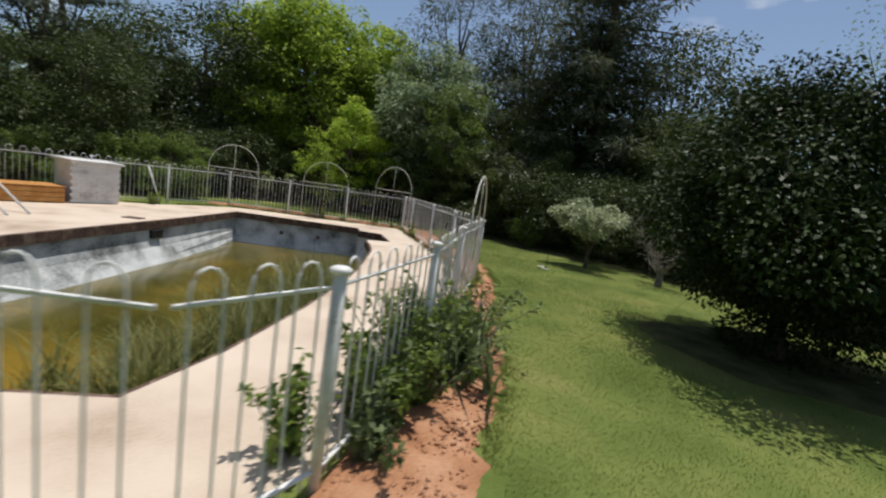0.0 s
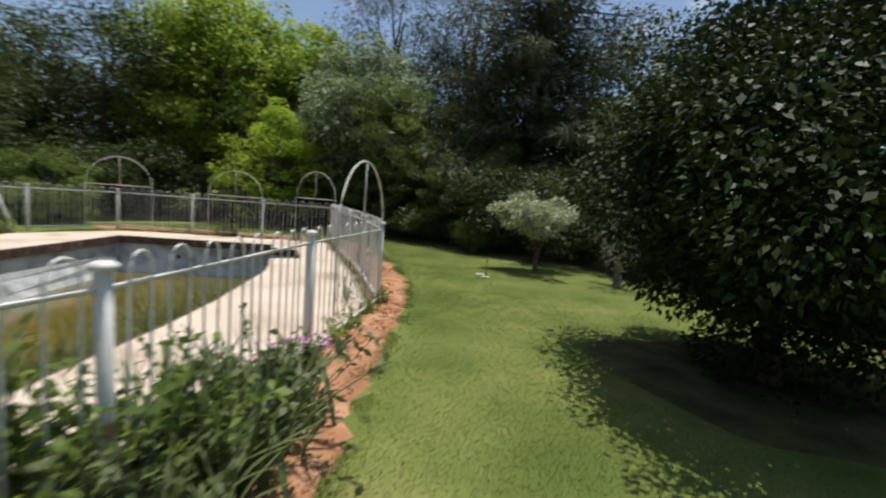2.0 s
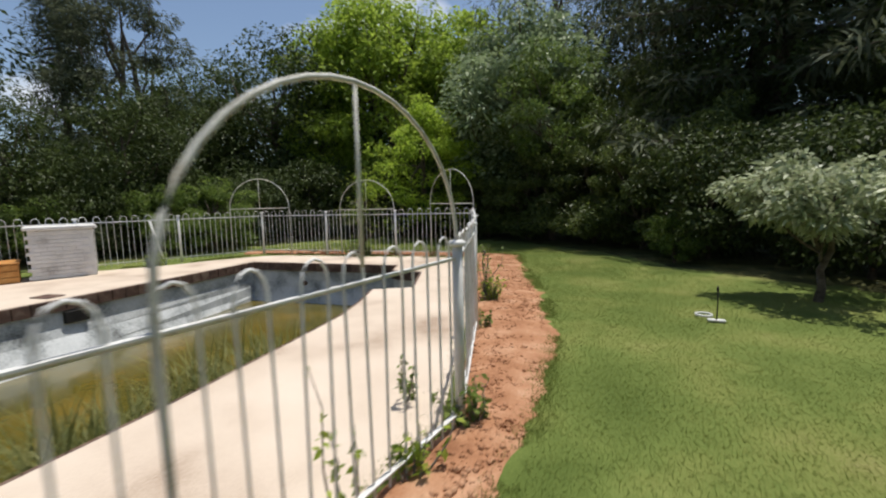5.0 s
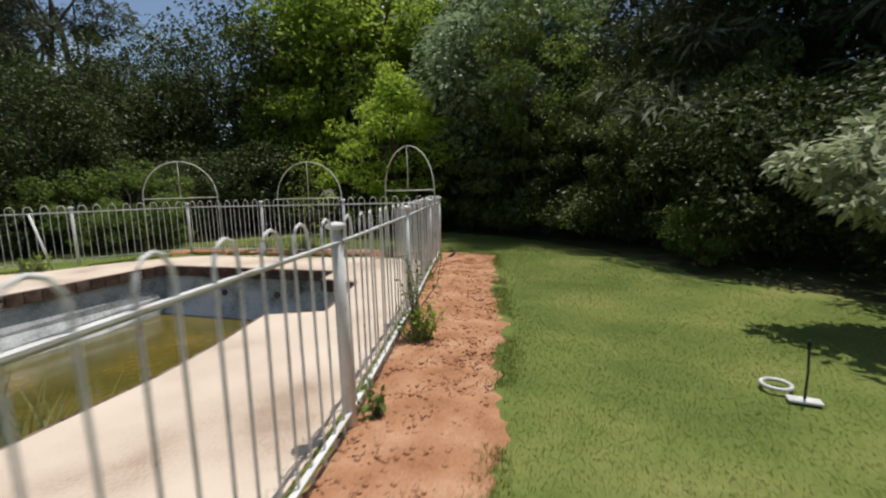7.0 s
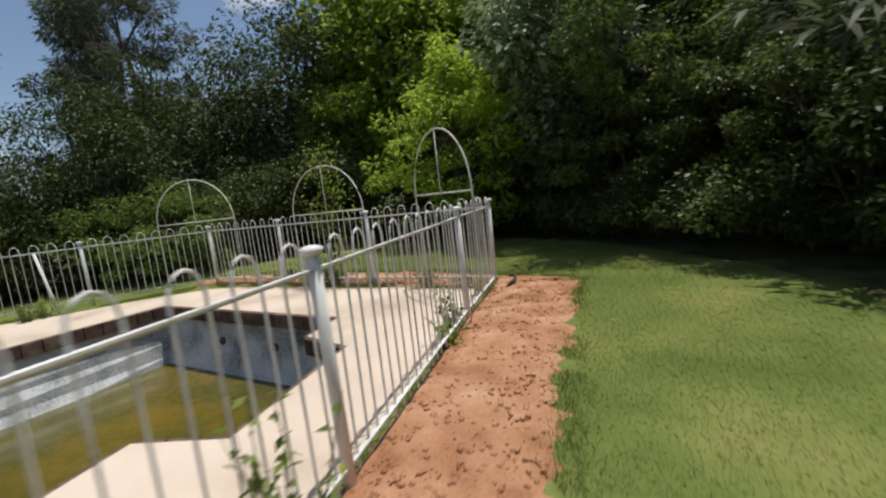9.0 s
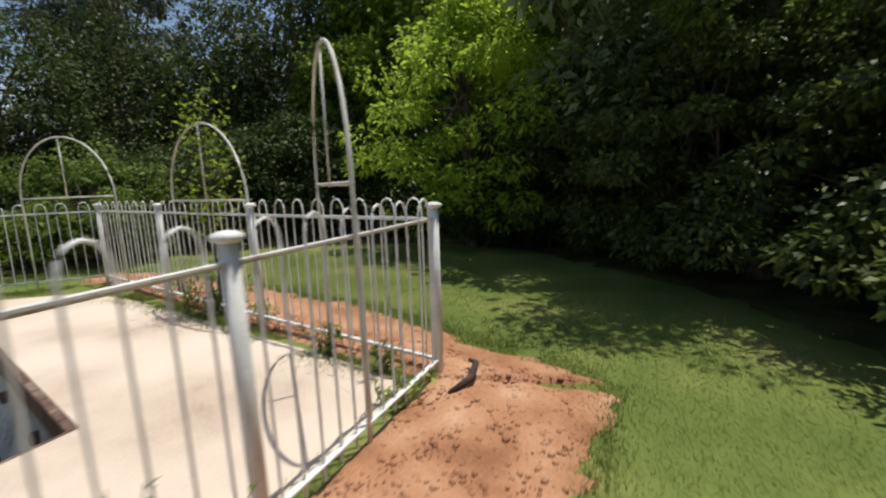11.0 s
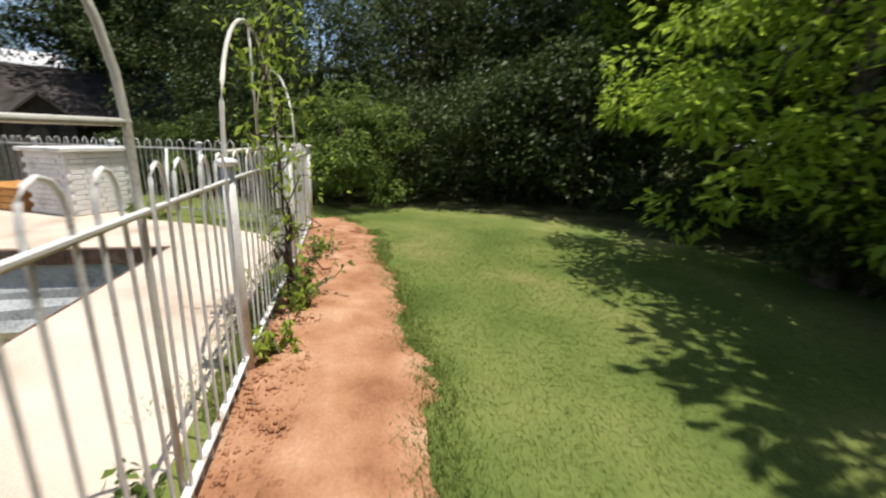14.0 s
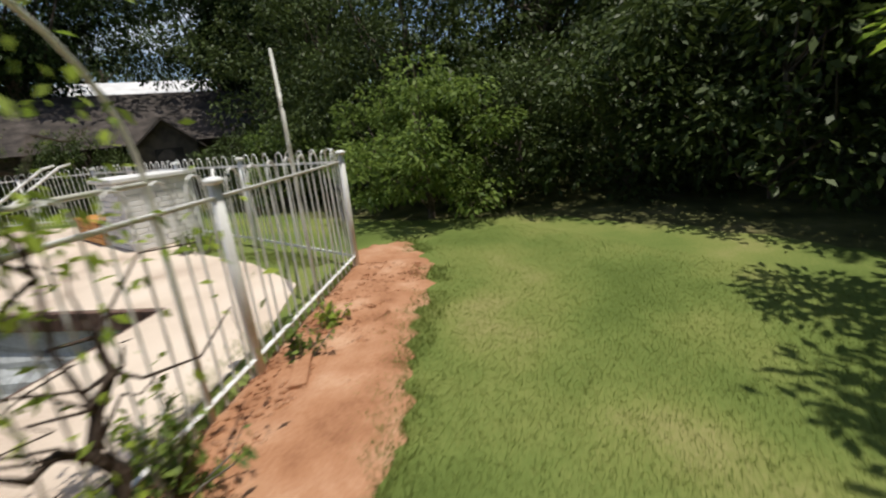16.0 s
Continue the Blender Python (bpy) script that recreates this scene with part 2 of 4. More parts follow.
def leaves(centres, out_dir, size, aspect=0.45, droop=0.3, spread=1.0, gen=rng):
    """Rhombic leaves folded along the midrib at the centres. Returns vertices and quads."""
    n = len(centres)
    d = out_dir + gen.normal(0, spread, (n, 3))
    d[:, 2] -= droop
    d /= np.linalg.norm(d, axis=1)[:, None] + 1e-9
    up = gen.normal(0, 0.6, (n, 3)) + np.array([0, 0, 1.0])
    side = np.cross(d, up)
    side /= np.linalg.norm(side, axis=1)[:, None] + 1e-9
    nor = np.cross(side, d)
    s = size * gen.uniform(0.65, 1.3, n)[:, None]
    w = s * aspect * 0.5
    tip = centres + d * s - np.array([0, 0, 1]) * s * 0.12
    mid = centres + d * s * 0.5 + nor * s * 0.05
    v = np.stack([centres, mid + side * w, tip, mid - side * w], 1).reshape(-1, 3)
    return v, np.arange(4 * n).reshape(n, 4)


def crown_leaves(gen, clumps, radii, per, size, aspect=0.45, droop=0.3, flat=0.6):
    c = np.repeat(clumps, per, 0)
    r = np.repeat(radii, per)
    u = gen.normal(0, 1, (len(c), 3))
    u /= np.linalg.norm(u, axis=1)[:, None]
    rad = gen.uniform(0.12, 1.0, len(c)) ** 0.33 * gen.choice([1.0, 1.0, 1.12], len(c))
    off = u * (rad * r)[:, None]
    off[:, 2] *= flat
    u[:, 2] *= 0.35
    return leaves(c + off, u, size, aspect, droop, 0.45, gen)


def limb_path(gen, a, b, bend=0.12, n=4):
    a, b = Vector(a), Vector(b)
    length = (b - a).length
    pts = []
    for i in range(n + 1):
        t = i / n
        j = Vector(gen.normal(0, bend * length * 0.5, 3)) * math.sin(math.pi * t)
        pts.append(a.lerp(b, t) + j)
    return pts


def broadleaf(name, seed, h, r, material, clear=1.5, n=60, per=150, leaf=0.12, trunk=0.14, bark=None, aspect=0.5, clump=0.55, taper=0.0):
    """Trunk, limbs and an uneven crown of leaf clumps."""
    gen = np.random.default_rng(seed)
    root = empty(name)
    mid = (h + clear) / 2
    half = (h - clear) / 2
    u = gen.normal(0, 1, (n, 3))
    u /= np.linalg.norm(u, axis=1)[:, None]
    rad = gen.uniform(0.35, 1.0, n) ** 0.45
    lob = 1 + 0.22 * np.sin(3 * np.arctan2(u[:, 1], u[:, 0]) + seed) + gen.normal(0, 0.1, n)
    lob *= 1 - taper * u[:, 2] * rad
    cl = np.stack([u[:, 0] * r * rad * lob, u[:, 1] * r * rad * lob, mid + u[:, 2] * half * rad], 1)
    cl[:, 2] = np.maximum(cl[:, 2], clear * 0.8 + 0.15)
    v, f = tube_into([], [], limb_path(gen, (0, 0, -0.1), (gen.normal(0, 0.15), gen.normal(0, 0.15), h * 0.75), 0.06, 6), [trunk * k for k in (1.25, 1, 0.9, 0.75, 0.6, 0.4, 0.2)], 8)
    for k in range(min(n, 16)):
        z0 = gen.uniform(clear * 0.5, h * 0.6)
        tube_into(v, f, limb_path(gen, (0, 0, z0), cl[k], 0.12, 3), [trunk * 0.42, trunk * 0.3, trunk * 0.18, trunk * 0.07], 5)
    raw("trunk", v, f, bark or M_BARK, root, True)
    lv, lf = crown_leaves(gen, cl, gen.uniform(0.6, 1.25, n) * clump * (r / 2.0) ** 0.6, per, leaf, aspect)
    raw("crown", lv, lf, material, root)
    return root


def conifer(name, seed, h, r, material, tiers=16, per=170, leaf=0.22, trunk=0.2, clear=0.6):
    """Layered conifer: whorls of drooping boughs set with needle sprays."""
    gen = np.random.default_rng(seed)
    root = empty(name)
    v, f = tube_into([], [], [(0, 0, -0.1), (0.05, 0, h * 0.5), (0, 0, h)], [trunk * 1.2, trunk * 0.7, 0.03], 8)
    C, R = [], []
    for i in range(tiers):
        t = (i + gen.uniform(0, 0.6)) / tiers
        z = clear + (h - clear) * t
        reach = r * (1 - t) ** 0.75 + 0.25
        k = int(6 + 3 * (1 - t))
        a0 = gen.uniform(0, 6.28)
        for j in range(k):
            a = a0 + j * 6.283 / k + gen.normal(0, 0.15)
            L = reach * gen.uniform(0.65, 1.12)
            tip = Vector((math.cos(a) * L, math.sin(a) * L, z - 0.10 * L + gen.normal(0, 0.12)))
            tube_into(v, f, [(0, 0, z), tip * 0.5 + Vector((0, 0, z * 0.5 + 0.05)), tip], [0.05, 0.03, 0.01], 4)
            m = max(2, int(L / 0.45))
            for q in range(1, m + 1):
                p = Vector((0, 0, z)).lerp(tip, q / m)
                C.append((p.x, p.y, p.z)), R.append(0.36 * (0.75 + 0.4 * q / m))
    raw("trunk", v, f, M_BARK, root, True)
    C, R = np.array(C), np.array(R)
    lv, lf = crown_leaves(gen, C, R, max(12, int(per * tiers * 6 / len(C))), leaf, 0.16, 0.15, 0.4)
    raw("crown", lv, lf, material, root)
    return root


def blades(xy, z, height, width, lean, gen=rng):
    """Single-triangle grass blades rooted at xy."""
    n = len(xy)
    a = gen.uniform(0, 6.283, n)
    h = height * gen.uniform(0.5, 1.25, n)
    w = width * gen.uniform(0.6, 1.3, n) * 0.5
    ln = np.abs(gen.normal(0, lean, n)) * h
    zz = np.broadcast_to(z, n)
    b = gen.uniform(0, 6.283, n)
    p0 = np.stack([xy[:, 0] - np.cos(a) * w, xy[:, 1] - np.sin(a) * w, zz], 1)
    p1 = np.stack([xy[:, 0] + np.cos(a) * w, xy[:, 1] + np.sin(a) * w, zz], 1)
    p2 = np.stack([xy[:, 0] + np.cos(b) * ln, xy[:, 1] + np.sin(b) * ln, zz + h], 1)
    return np.stack([p0, p1, p2], 1).reshape(-1, 3), np.arange(3 * n).reshape(n, 3)


def strap_clump(name, seed, r, h, count, material, width=0.022):
    """Arching strap-shaped blades out of one root."""
    gen = np.random.default_rng(seed)
    V, Fq = [], []
    for i in range(count):
        a, lean = gen.uniform(0, 6.283), gen.uniform(0.15, 0.9)
        L = h * gen.uniform(0.6, 1.25)
        w = width * gen.uniform(0.6, 1.2)
        sx, sy = -math.sin(a), math.cos(a)
        x0, y0 = gen.normal(0, r * 0.35, 2)
        base = len(V)
        for k in range(5):
            t = k / 4
            out = lean * L * t * (0.5 + 0.6 * t)
            z = L * t * (1 - 0.42 * lean * t)
            ww = w * (1 - t ** 2) + 0.001
            for s in (-1, 1):
                V.append((x0 + math.cos(a) * out + sx * ww * s, y0 + math.sin(a) * out + sy * ww * s, z))
        for k in range(4):
            Fq.append((base + 2 * k, base + 2 * k + 1, base + 2 * k + 3, base + 2 * k + 2))
    return raw(name, V, Fq, material)


def weed(name, seed, h, stems, material, leaf=0.06, per=14, spread=0.5, aspect=0.5):
    """Leafy stems from one root."""
    gen = np.random.default_rng(seed)
    root = empty(name)
    v, f, C, D = [], [], [], []
    for i in range(stems):
        a, L = gen.uniform(0, 6.283), h * gen.uniform(0.55, 1.1)
        o = abs(gen.normal(0, spread)) * L
        foot = gen.normal(0, 0.04, 2)
        tip = Vector((foot[0] + math.cos(a) * o, foot[1] + math.sin(a) * o, L))
        pts = limb_path(gen, (foot[0], foot[1], -0.02), tip, 0.08, 3)
        tube_into(v, f, pts, [0.007, 0.006, 0.004, 0.002], 4)
        if name == "weed":
            raw("stem", v, f, M_GREYBARK, root)
            v, f = [], []
        for k in range(per):
            t = gen.uniform(0.15, 1.0)
            p = pts[min(int(t * 3), 2)].lerp(pts[min(int(t * 3) + 1, 3)], t * 3 - min(int(t * 3), 2))
            C.append(p[:])
            D.append(gen.normal(0, 1, 3))
    if v:
        raw("stem", v, f, M_GREYBARK, root)
    lv, lf = leaves(np.array(C), np.array(D), leaf, aspect, 0.1, 0.3, gen)
    raw("foliage", lv, lf, material, root)
    return root


def inside(xy, poly):
    """Which of the points lie in the polygon."""
    x, y = xy[:, 0], xy[:, 1]
    r = np.zeros(len(xy), bool)
    for (x0, y0), (x1, y1) in zip(poly, poly[1:] + poly[:1]):
        c = ((y0 > y) != (y1 > y)) & (x < (x1 - x0) * (y - y0) / (y1 - y0 + 1e-12) + x0)
        r ^= c
    return r


def slab(name, outer, hole, z0, z1, material):
    """A level slab with a hole through it."""
    from mathutils.geometry import tessellate_polygon
    loops = [[Vector((x, y, 0)) for x, y in outer]] + ([[Vector((x, y, 0)) for x, y in hole]] if hole else [])
    tris = tessellate_polygon(loops)
    flat = [p for lp in loops for p in lp]
    bm = bmesh.new()
    top = [bm.verts.new((p.x, p.y, z1)) for p in flat]
    bot = [bm.verts.new((p.x, p.y, z0)) for p in flat]
    for t in tris:
        bm.faces.new([top[i] for i in t])
        bm.faces.new([bot[i] for i in reversed(t)])
    k = 0
    for lp in loops:
        n = len(lp)
        for i in range(n):
            a, b = k + i, k + (i + 1) % n
            bm.faces.new((top[a], top[b], bot[b], bot[a]))
        k += n
    bmesh.ops.recalc_face_normals(bm, faces=bm.faces)
    return link(name, bm, material)


# ---------------------------------------------------------------- plan
POSTS = [(-0.95, 0.70), (-0.29, 0.78), (0.11, 1.44), (0.45, 3.05), (0.60, 5.18), (0.87, 7.50), (0.26, 9.45), (-0.49, 11.50), (-1.45, 13.95), (-2.0, 15.44),
         (-4.08, 15.07), (-6.16, 14.75), (-8.22, 14.41), (-9.11, 12.48), (-9.92, 10.55), (-10.7, 8.62), (-11.45, 6.7), (-11.3, 4.6), (-10.4, 2.7),
         (-8.9, 1.2), (-7.0, 0.35), (-5.0, 0.2), (-3.0, 0.45)]
DECK = [(-0.95, 0.80), (-0.33, 0.88), (0.0, 1.47), (0.34, 3.05), (0.49, 5.18), (0.74, 7.45), (0.13, 9.42), (-0.61, 11.47), (-1.58, 13.97), (-2.08, 15.22),
        (-3.2, 15.05), (-4.5, 14.8), (-5.6, 14.62), (-6.7, 14.4), (-7.7, 14.0), (-8.4, 12.9), (-8.8, 11.8), (-9.75, 10.5), (-10.45, 8.6), (-11.2, 6.6), (-11.0, 4.6), (-10.1, 2.8),
        (-8.7, 1.35), (-6.9, 0.5), (-5.0, 0.35), (-3.0, 0.58)]
POOL = [(-1.42, 1.92), (-1.25, 2.85), (-1.17, 4.4), (-1.18, 5.9), (-1.26, 7.0), (-1.45, 8.4), (-1.62, 9.5), (-1.86, 10.28), (-2.17, 11.05), (-1.58, 11.42), (-2.18, 12.88),
        (-2.89, 12.92), (-3.14, 13.56), (-7.1, 13.0), (-6.75, 9.5), (-6.5, 5.5), (-6.3, 1.9), (-5.6, 1.55), (-2.3, 1.7)]
WATER_Z = -0.97

ground = slab("ground", [(-220, -200), (220, -200), (220, 220), (-220, 220)], [(x * 1.0, y) for x, y in DECK], -0.4, -0.012, M_LAWN)
tagged(ground, "green mown lawn with patchy dry grass", "lawn", kind="structure")
deck = slab("pavement", DECK, POOL, -0.14, 0.0, M_DECK)
tagged(deck, "pale sand-coloured concrete deck round the pool", "pool deck", kind="structure")


def pool():
    """Empty-ish pool: vertical walls with a coved foot, floor and murky water."""
    n = len(POOL)
    cx, cy = -4.2, 7.3
    root = empty("swimming_pool")
    bm = bmesh.new()
    rings = []
    for dz, push in ((-0.16, 0.0), (-0.45, 0.02), (-0.62, 0.10), (-0.85, 0.33), (-1.25, 0.75), (-1.6, 1.6)):
        ring = []
        for x, y in POOL:
            d = Vector((cx - x, cy - y)).normalized()
            east = x > -3.3
            k = push * (0.35 if (y > 12.5 or east) else 1.0)
            ring.append(bm.verts.new((x + d.x * k, y + d.y * k, dz)))
        rings.append(ring)
    for a, b in zip(rings, rings[1:]):
        for i in range(n):
            bm.faces.new((a[i], a[(i + 1) % n], b[(i + 1) % n], b[i]))
    bm.faces.new(rings[-1])
    bmesh.ops.recalc_face_normals(bm, faces=bm.faces)
    bmesh.ops.reverse_faces(bm, faces=bm.faces)
    part("pool_shell", bm, M_PLASTER, root, "stained white plaster shell")
    w = slab("water", [(x * 0.999, y) for x, y in POOL], None, WATER_Z - 0.02, WATER_Z, M_WATER)
    w.parent = root
    w["label"] = "stagnant murky olive-green water"
    # solid block, its near-black colour stands for shade in the skimmer mouth
    bm = bmesh.new()
    box(bm, -6.83, 8.75, -0.42, -6.62, 9.1, -0.22, 0.01)
    part("skimmer", bm, M_BLACK, root, "rusty skimmer opening, the shade inside painted near-black")
    for fx in (-5.6, -4.4):
        fy = 13.0 + (fx + 7.1) * 0.1414 - 0.02
        tube("inlet", [(fx, fy + 0.03, -0.5), (fx, fy - 0.03, -0.5), (fx, fy - 0.045, -0.5)], [0.06, 0.06, 0.035], M_COPING, root, 12)
    # brick course under the rim
    me = None
    for i in range(n):
        a, b = Vector((*POOL[i], 0)), Vector((*POOL[(i + 1) % n], 0))
        L = (b - a).length
        k = max(1, round(L / 0.23))
        step = L / k
        ang = math.atan2(b.y - a.y, b.x - a.x)
        for j in range(k):
            p = a.lerp(b, (j + 0.5) / k)
            if me is None:
                t = bmesh.new()
                box(t, -0.5, -0.055, -0.095, 0.5, 0.055, 0.095, 0.006)
                me = bpy.data.meshes.new("brick")
                t.to_mesh(me)
                t.free()
                me.materials.append(M_COPING)
            o = new("brick", me)
            o.parent = root
            o.matrix_world = pose(p.x, p.y, -0.102, 0, 0, math.degrees(ang)) @ Matrix.Diagonal((step - 0.012, 1, 1, 1))
    tagged(root, "neglected swimming pool, half empty, white walls stained grey", "swimming pool")
    return root


pool()

# soil bed outside the fence
def strip(name, inner, outer, material, z=0.03, cols=9, seg=0.12, rough=0.02):
    """A lumpy strip between two lines of points, with ragged outer edge."""
    gen = np.random.default_rng(5)

    def resample(line, m):
        p = np.array(line)
        d = np.r_[0, np.cumsum(np.linalg.norm(np.diff(p, axis=0), axis=1))]
        s = np.linspace(0, d[-1], m)
        return np.stack([np.interp(s, d, p[:, 0]), np.interp(s, d, p[:, 1])], 1), d[-1]
    _, L = resample(inner, 2)
    m = int(L / seg)
    a, _ = resample(inner, m)
    b, _ = resample(outer, m)
    V = []
    for i in range(m):
        edge = 1 + 0.16 * noise.noise((i * 0.11, 3.3, 0)) + 0.10 * noise.noise((i * 0.43, 1.3, 0)) + gen.normal(0, 0.02)
        for j in range(cols):
            t = j / (cols - 1)
            p = a[i] * (1 - t * edge) + b[i] * t * edge
            hgt = z * math.sin(math.pi * min(1, t + 0.12)) * 1.2 + rough * noise.noise((p[0] * 6, p[1] * 6, 0)) + rough * 0.6 * noise.noise((p[0] * 17, p[1] * 17, 4))
            V.append((p[0], p[1], max(hgt, -0.006) if 0 < j < cols - 1 and 0 < i < m - 1 else -0.02))
    V = np.array(V)
    i, j = np.meshgrid(np.arange(m - 1), np.arange(cols - 1), indexing="ij")
    q = (i * cols + j).ravel()
    return raw(name, V, np.stack([q, q + 1, q + cols + 1, q + cols], 1), material, None, True)


BED_IN = [(0.05, 1.2), (0.38, 3.05), (0.53, 5.18), (0.79, 7.50), (0.2, 9.42), (-0.55, 11.48), (-1.50, 13.93), (-2.02, 15.36)]
BED_OUT = [(0.95, 1.4), (1.25, 3.2), (1.2, 5.2), (1.3, 7.6), (1.1, 9.6), (0.6, 11.5), (-0.3, 13.9), (-1.0, 16.0)]
bed_e = strip("flower_bed", BED_IN, BED_OUT, M_SOIL, 0.035, 16, 0.06, 0.022)
tagged(bed_e, "bare red-brown soil bed along the white fence", "flower bed", kind="structure")
bed_n = strip("flower_bed", [(-1.95, 15.33), (-4.08, 15.0), (-6.16, 14.68), (-8.22, 14.34), (-8.75, 14.1)],
              [(-1.0, 16.1), (-3.9, 16.15), (-5.3, 15.85), (-8.3, 15.3), (-9.2, 14.6)], M_SOIL, 0.035, 16, 0.06, 0.022)
tagged(bed_n, "bare red-brown soil bed along the white fence", "flower bed", kind="structure")

# forest floor under the trees
WOOD_IN = [(9.5, -6), (8.5, 4), (7.2, 9), (5.9, 12.2), (4.6, 13.1), (2.4, 14.6), (0.8, 16.9), (-1.4, 18.7), (-4.6, 20.1), (-6.8, 19.7), (-8.8, 18.5), (-10.3, 16.0), (-10.2, 14.3), (-10.6, 12.5), (-12.2, 8), (-13.0, 3), (-13, -6)]
WOOD_OUT = [(40, -10), (40, 5), (40, 25), (30, 40), (20, 45), (10, 45), (0, 45), (-8, 45), (-15, 45), (-22, 40), (-30, 35), (-36, 28), (-40, 22), (-40, 16), (-42, 8), (-42, 0), (-42, -10)]
litter = strip("forest_floor", WOOD_IN, WOOD_OUT, M_LITTER, 0.05, 14, 0.3, 0.03)
tagged(litter, "dark leaf litter under the trees", "forest floor", kind="structure")


# ---------------------------------------------------------------- fence
def hoop_mesh(w):
    pts = [(-w / 2, 0, 0.04), (-w / 2, 0, 0.6), (-w / 2, 0, 1.165)]
    for k in range(1, 6):
        a = math.pi * (1 - k / 6)
        pts.append((math.cos(a) * w / 2, 0, 1.165 + math.sin(a) * 0.09))
    pts += [(w / 2, 0, 1.165), (w / 2, 0, 0.6), (w / 2, 0, 0.04)]
    bm = bmesh.new()
    v, f = tube_into([], [], pts, 0.0068, 6)
    vs = [bm.verts.new(p) for p in v]
    for q in f:
        bm.faces.new([vs[i] for i in q])
    bmesh.ops.recalc_face_normals(bm, faces=bm.faces)
    me = bpy.data.meshes.new("hoop_baluster")
    bm.to_mesh(me)
    bm.free()
    me.materials.append(M_PAINT)
    me.shade_smooth()
    return me


HOOP = hoop_mesh(0.135)


def fence_panel(a, b):
    a, b = Vector((*a, 0)), Vector((*b, 0))
    L = (b - a).length
    root = empty("steel_fence", pose(a.x, a.y, 0, 0, 0, math.degrees(math.atan2(b.y - a.y, b.x - a.x))))
    for nm, z, half in (("top_rail", 1.118, 0.011), ("bottom_rail", 0.12, 0.017)):
        bm = bmesh.new()
        box(bm, 0.03, -half, z - 0.006, L - 0.03, half, z + 0.006, 0.002)
        box(bm, 0.03, 0.007, z - 0.018, L - 0.03, 0.011, z - 0.005)
        part(nm, bm, M_PAINT, root)
    k = max(1, round((L - 0.1) / 0.26))
    pitch = (L - 0.08) / k
    for i in range(k):
        o = new("hoop_baluster", HOOP)
        o.parent = root
        o.location = (0.04 + pitch * (i + 0.5), 0, 0)
        o.rotation_euler = (gen_f.normal(0, 0.006), gen_f.normal(0, 0.006), gen_f.normal(0, 0.05))
    tagged(root, "white hoop-topped steel fence panel with rust spots", "fence", "pool fence panels")
    return root


gen_f = np.random.default_rng(11)


def fence_post():
    root = empty("fence_post")
    tube("post", [(0, 0, -0.08), (0, 0, 0.6), (0, 0, 1.195)], 0.033, M_PAINT, root, 12)
    tube("cap", [(0, 0, 1.185), (0, 0, 1.195), (0, 0, 1.212), (0, 0, 1.224), (0, 0, 1.228)], [0.034, 0.056, 0.057, 0.035, 0.01], M_PAINT, root, 16)
    tagged(root, "white round steel fence post with domed cap", "fence post", "pool fence posts")
    return root


first_post = fence_post()
first_post.location = (*POSTS[0], 0)
for p in POSTS[2:]:
    copy_thing(first_post, pose(p[0], p[1], 0, gen_f.normal(0, 0.6), gen_f.normal(0, 0.6), 0))
for a, b in zip(POSTS, POSTS[1:] + POSTS[:1]):
    fence_panel(a, b)


def arch(a, b, z, peak, bar=True):
    """A tubular half-round arch for climbers, with a centre rod and a tie bar."""
    a, b = Vector((*a, 0)), Vector((*b, 0))
    L = (b - a).length
    root = empty("garden_arch", pose(a.x, a.y, 0, 0, 0, math.degrees(math.atan2(b.y - a.y, b.x - a.x))))
    pts = [(0, 0, 0.0), (0, 0, 0.6), (0, 0, z)]
    for k in range(1, 20):
        t = math.pi * (1 - k / 20)
        pts.append((L / 2 + math.cos(t) * L / 2, 0, z + math.sin(t) * (peak - z)))
    pts += [(L, 0, z), (L, 0, 0.6), (L, 0, 0.0)]
    tube("hoop", pts, 0.0125, M_ARCH, root, 8)
    tube("centre_rod", [(L / 2, 0, z - 0.02), (L / 2, 0, peak)], 0.009, M_ARCH, root, 6)
    if bar:
        tube("tie_bar", [(-0.01, 0, z), (L + 0.01, 0, z)], 0.0115, M_ARCH, root, 6)
    tagged(root, "cream-painted tubular steel arch for climbing plants on the fence", "garden arch", "fence arches")
    return root


arch((0.675, 5.78), (0.872, 7.48), 1.2, 1.98, False)
arch((-4.10, 15.05), (-5.70, 14.82), 1.255, 2.04)
arch((-7.26, 14.52), (-8.56, 13.62), 1.335, 2.16)
arch((-3.1, 15.22), (-1.67, 14.6), 1.37, 2.21)

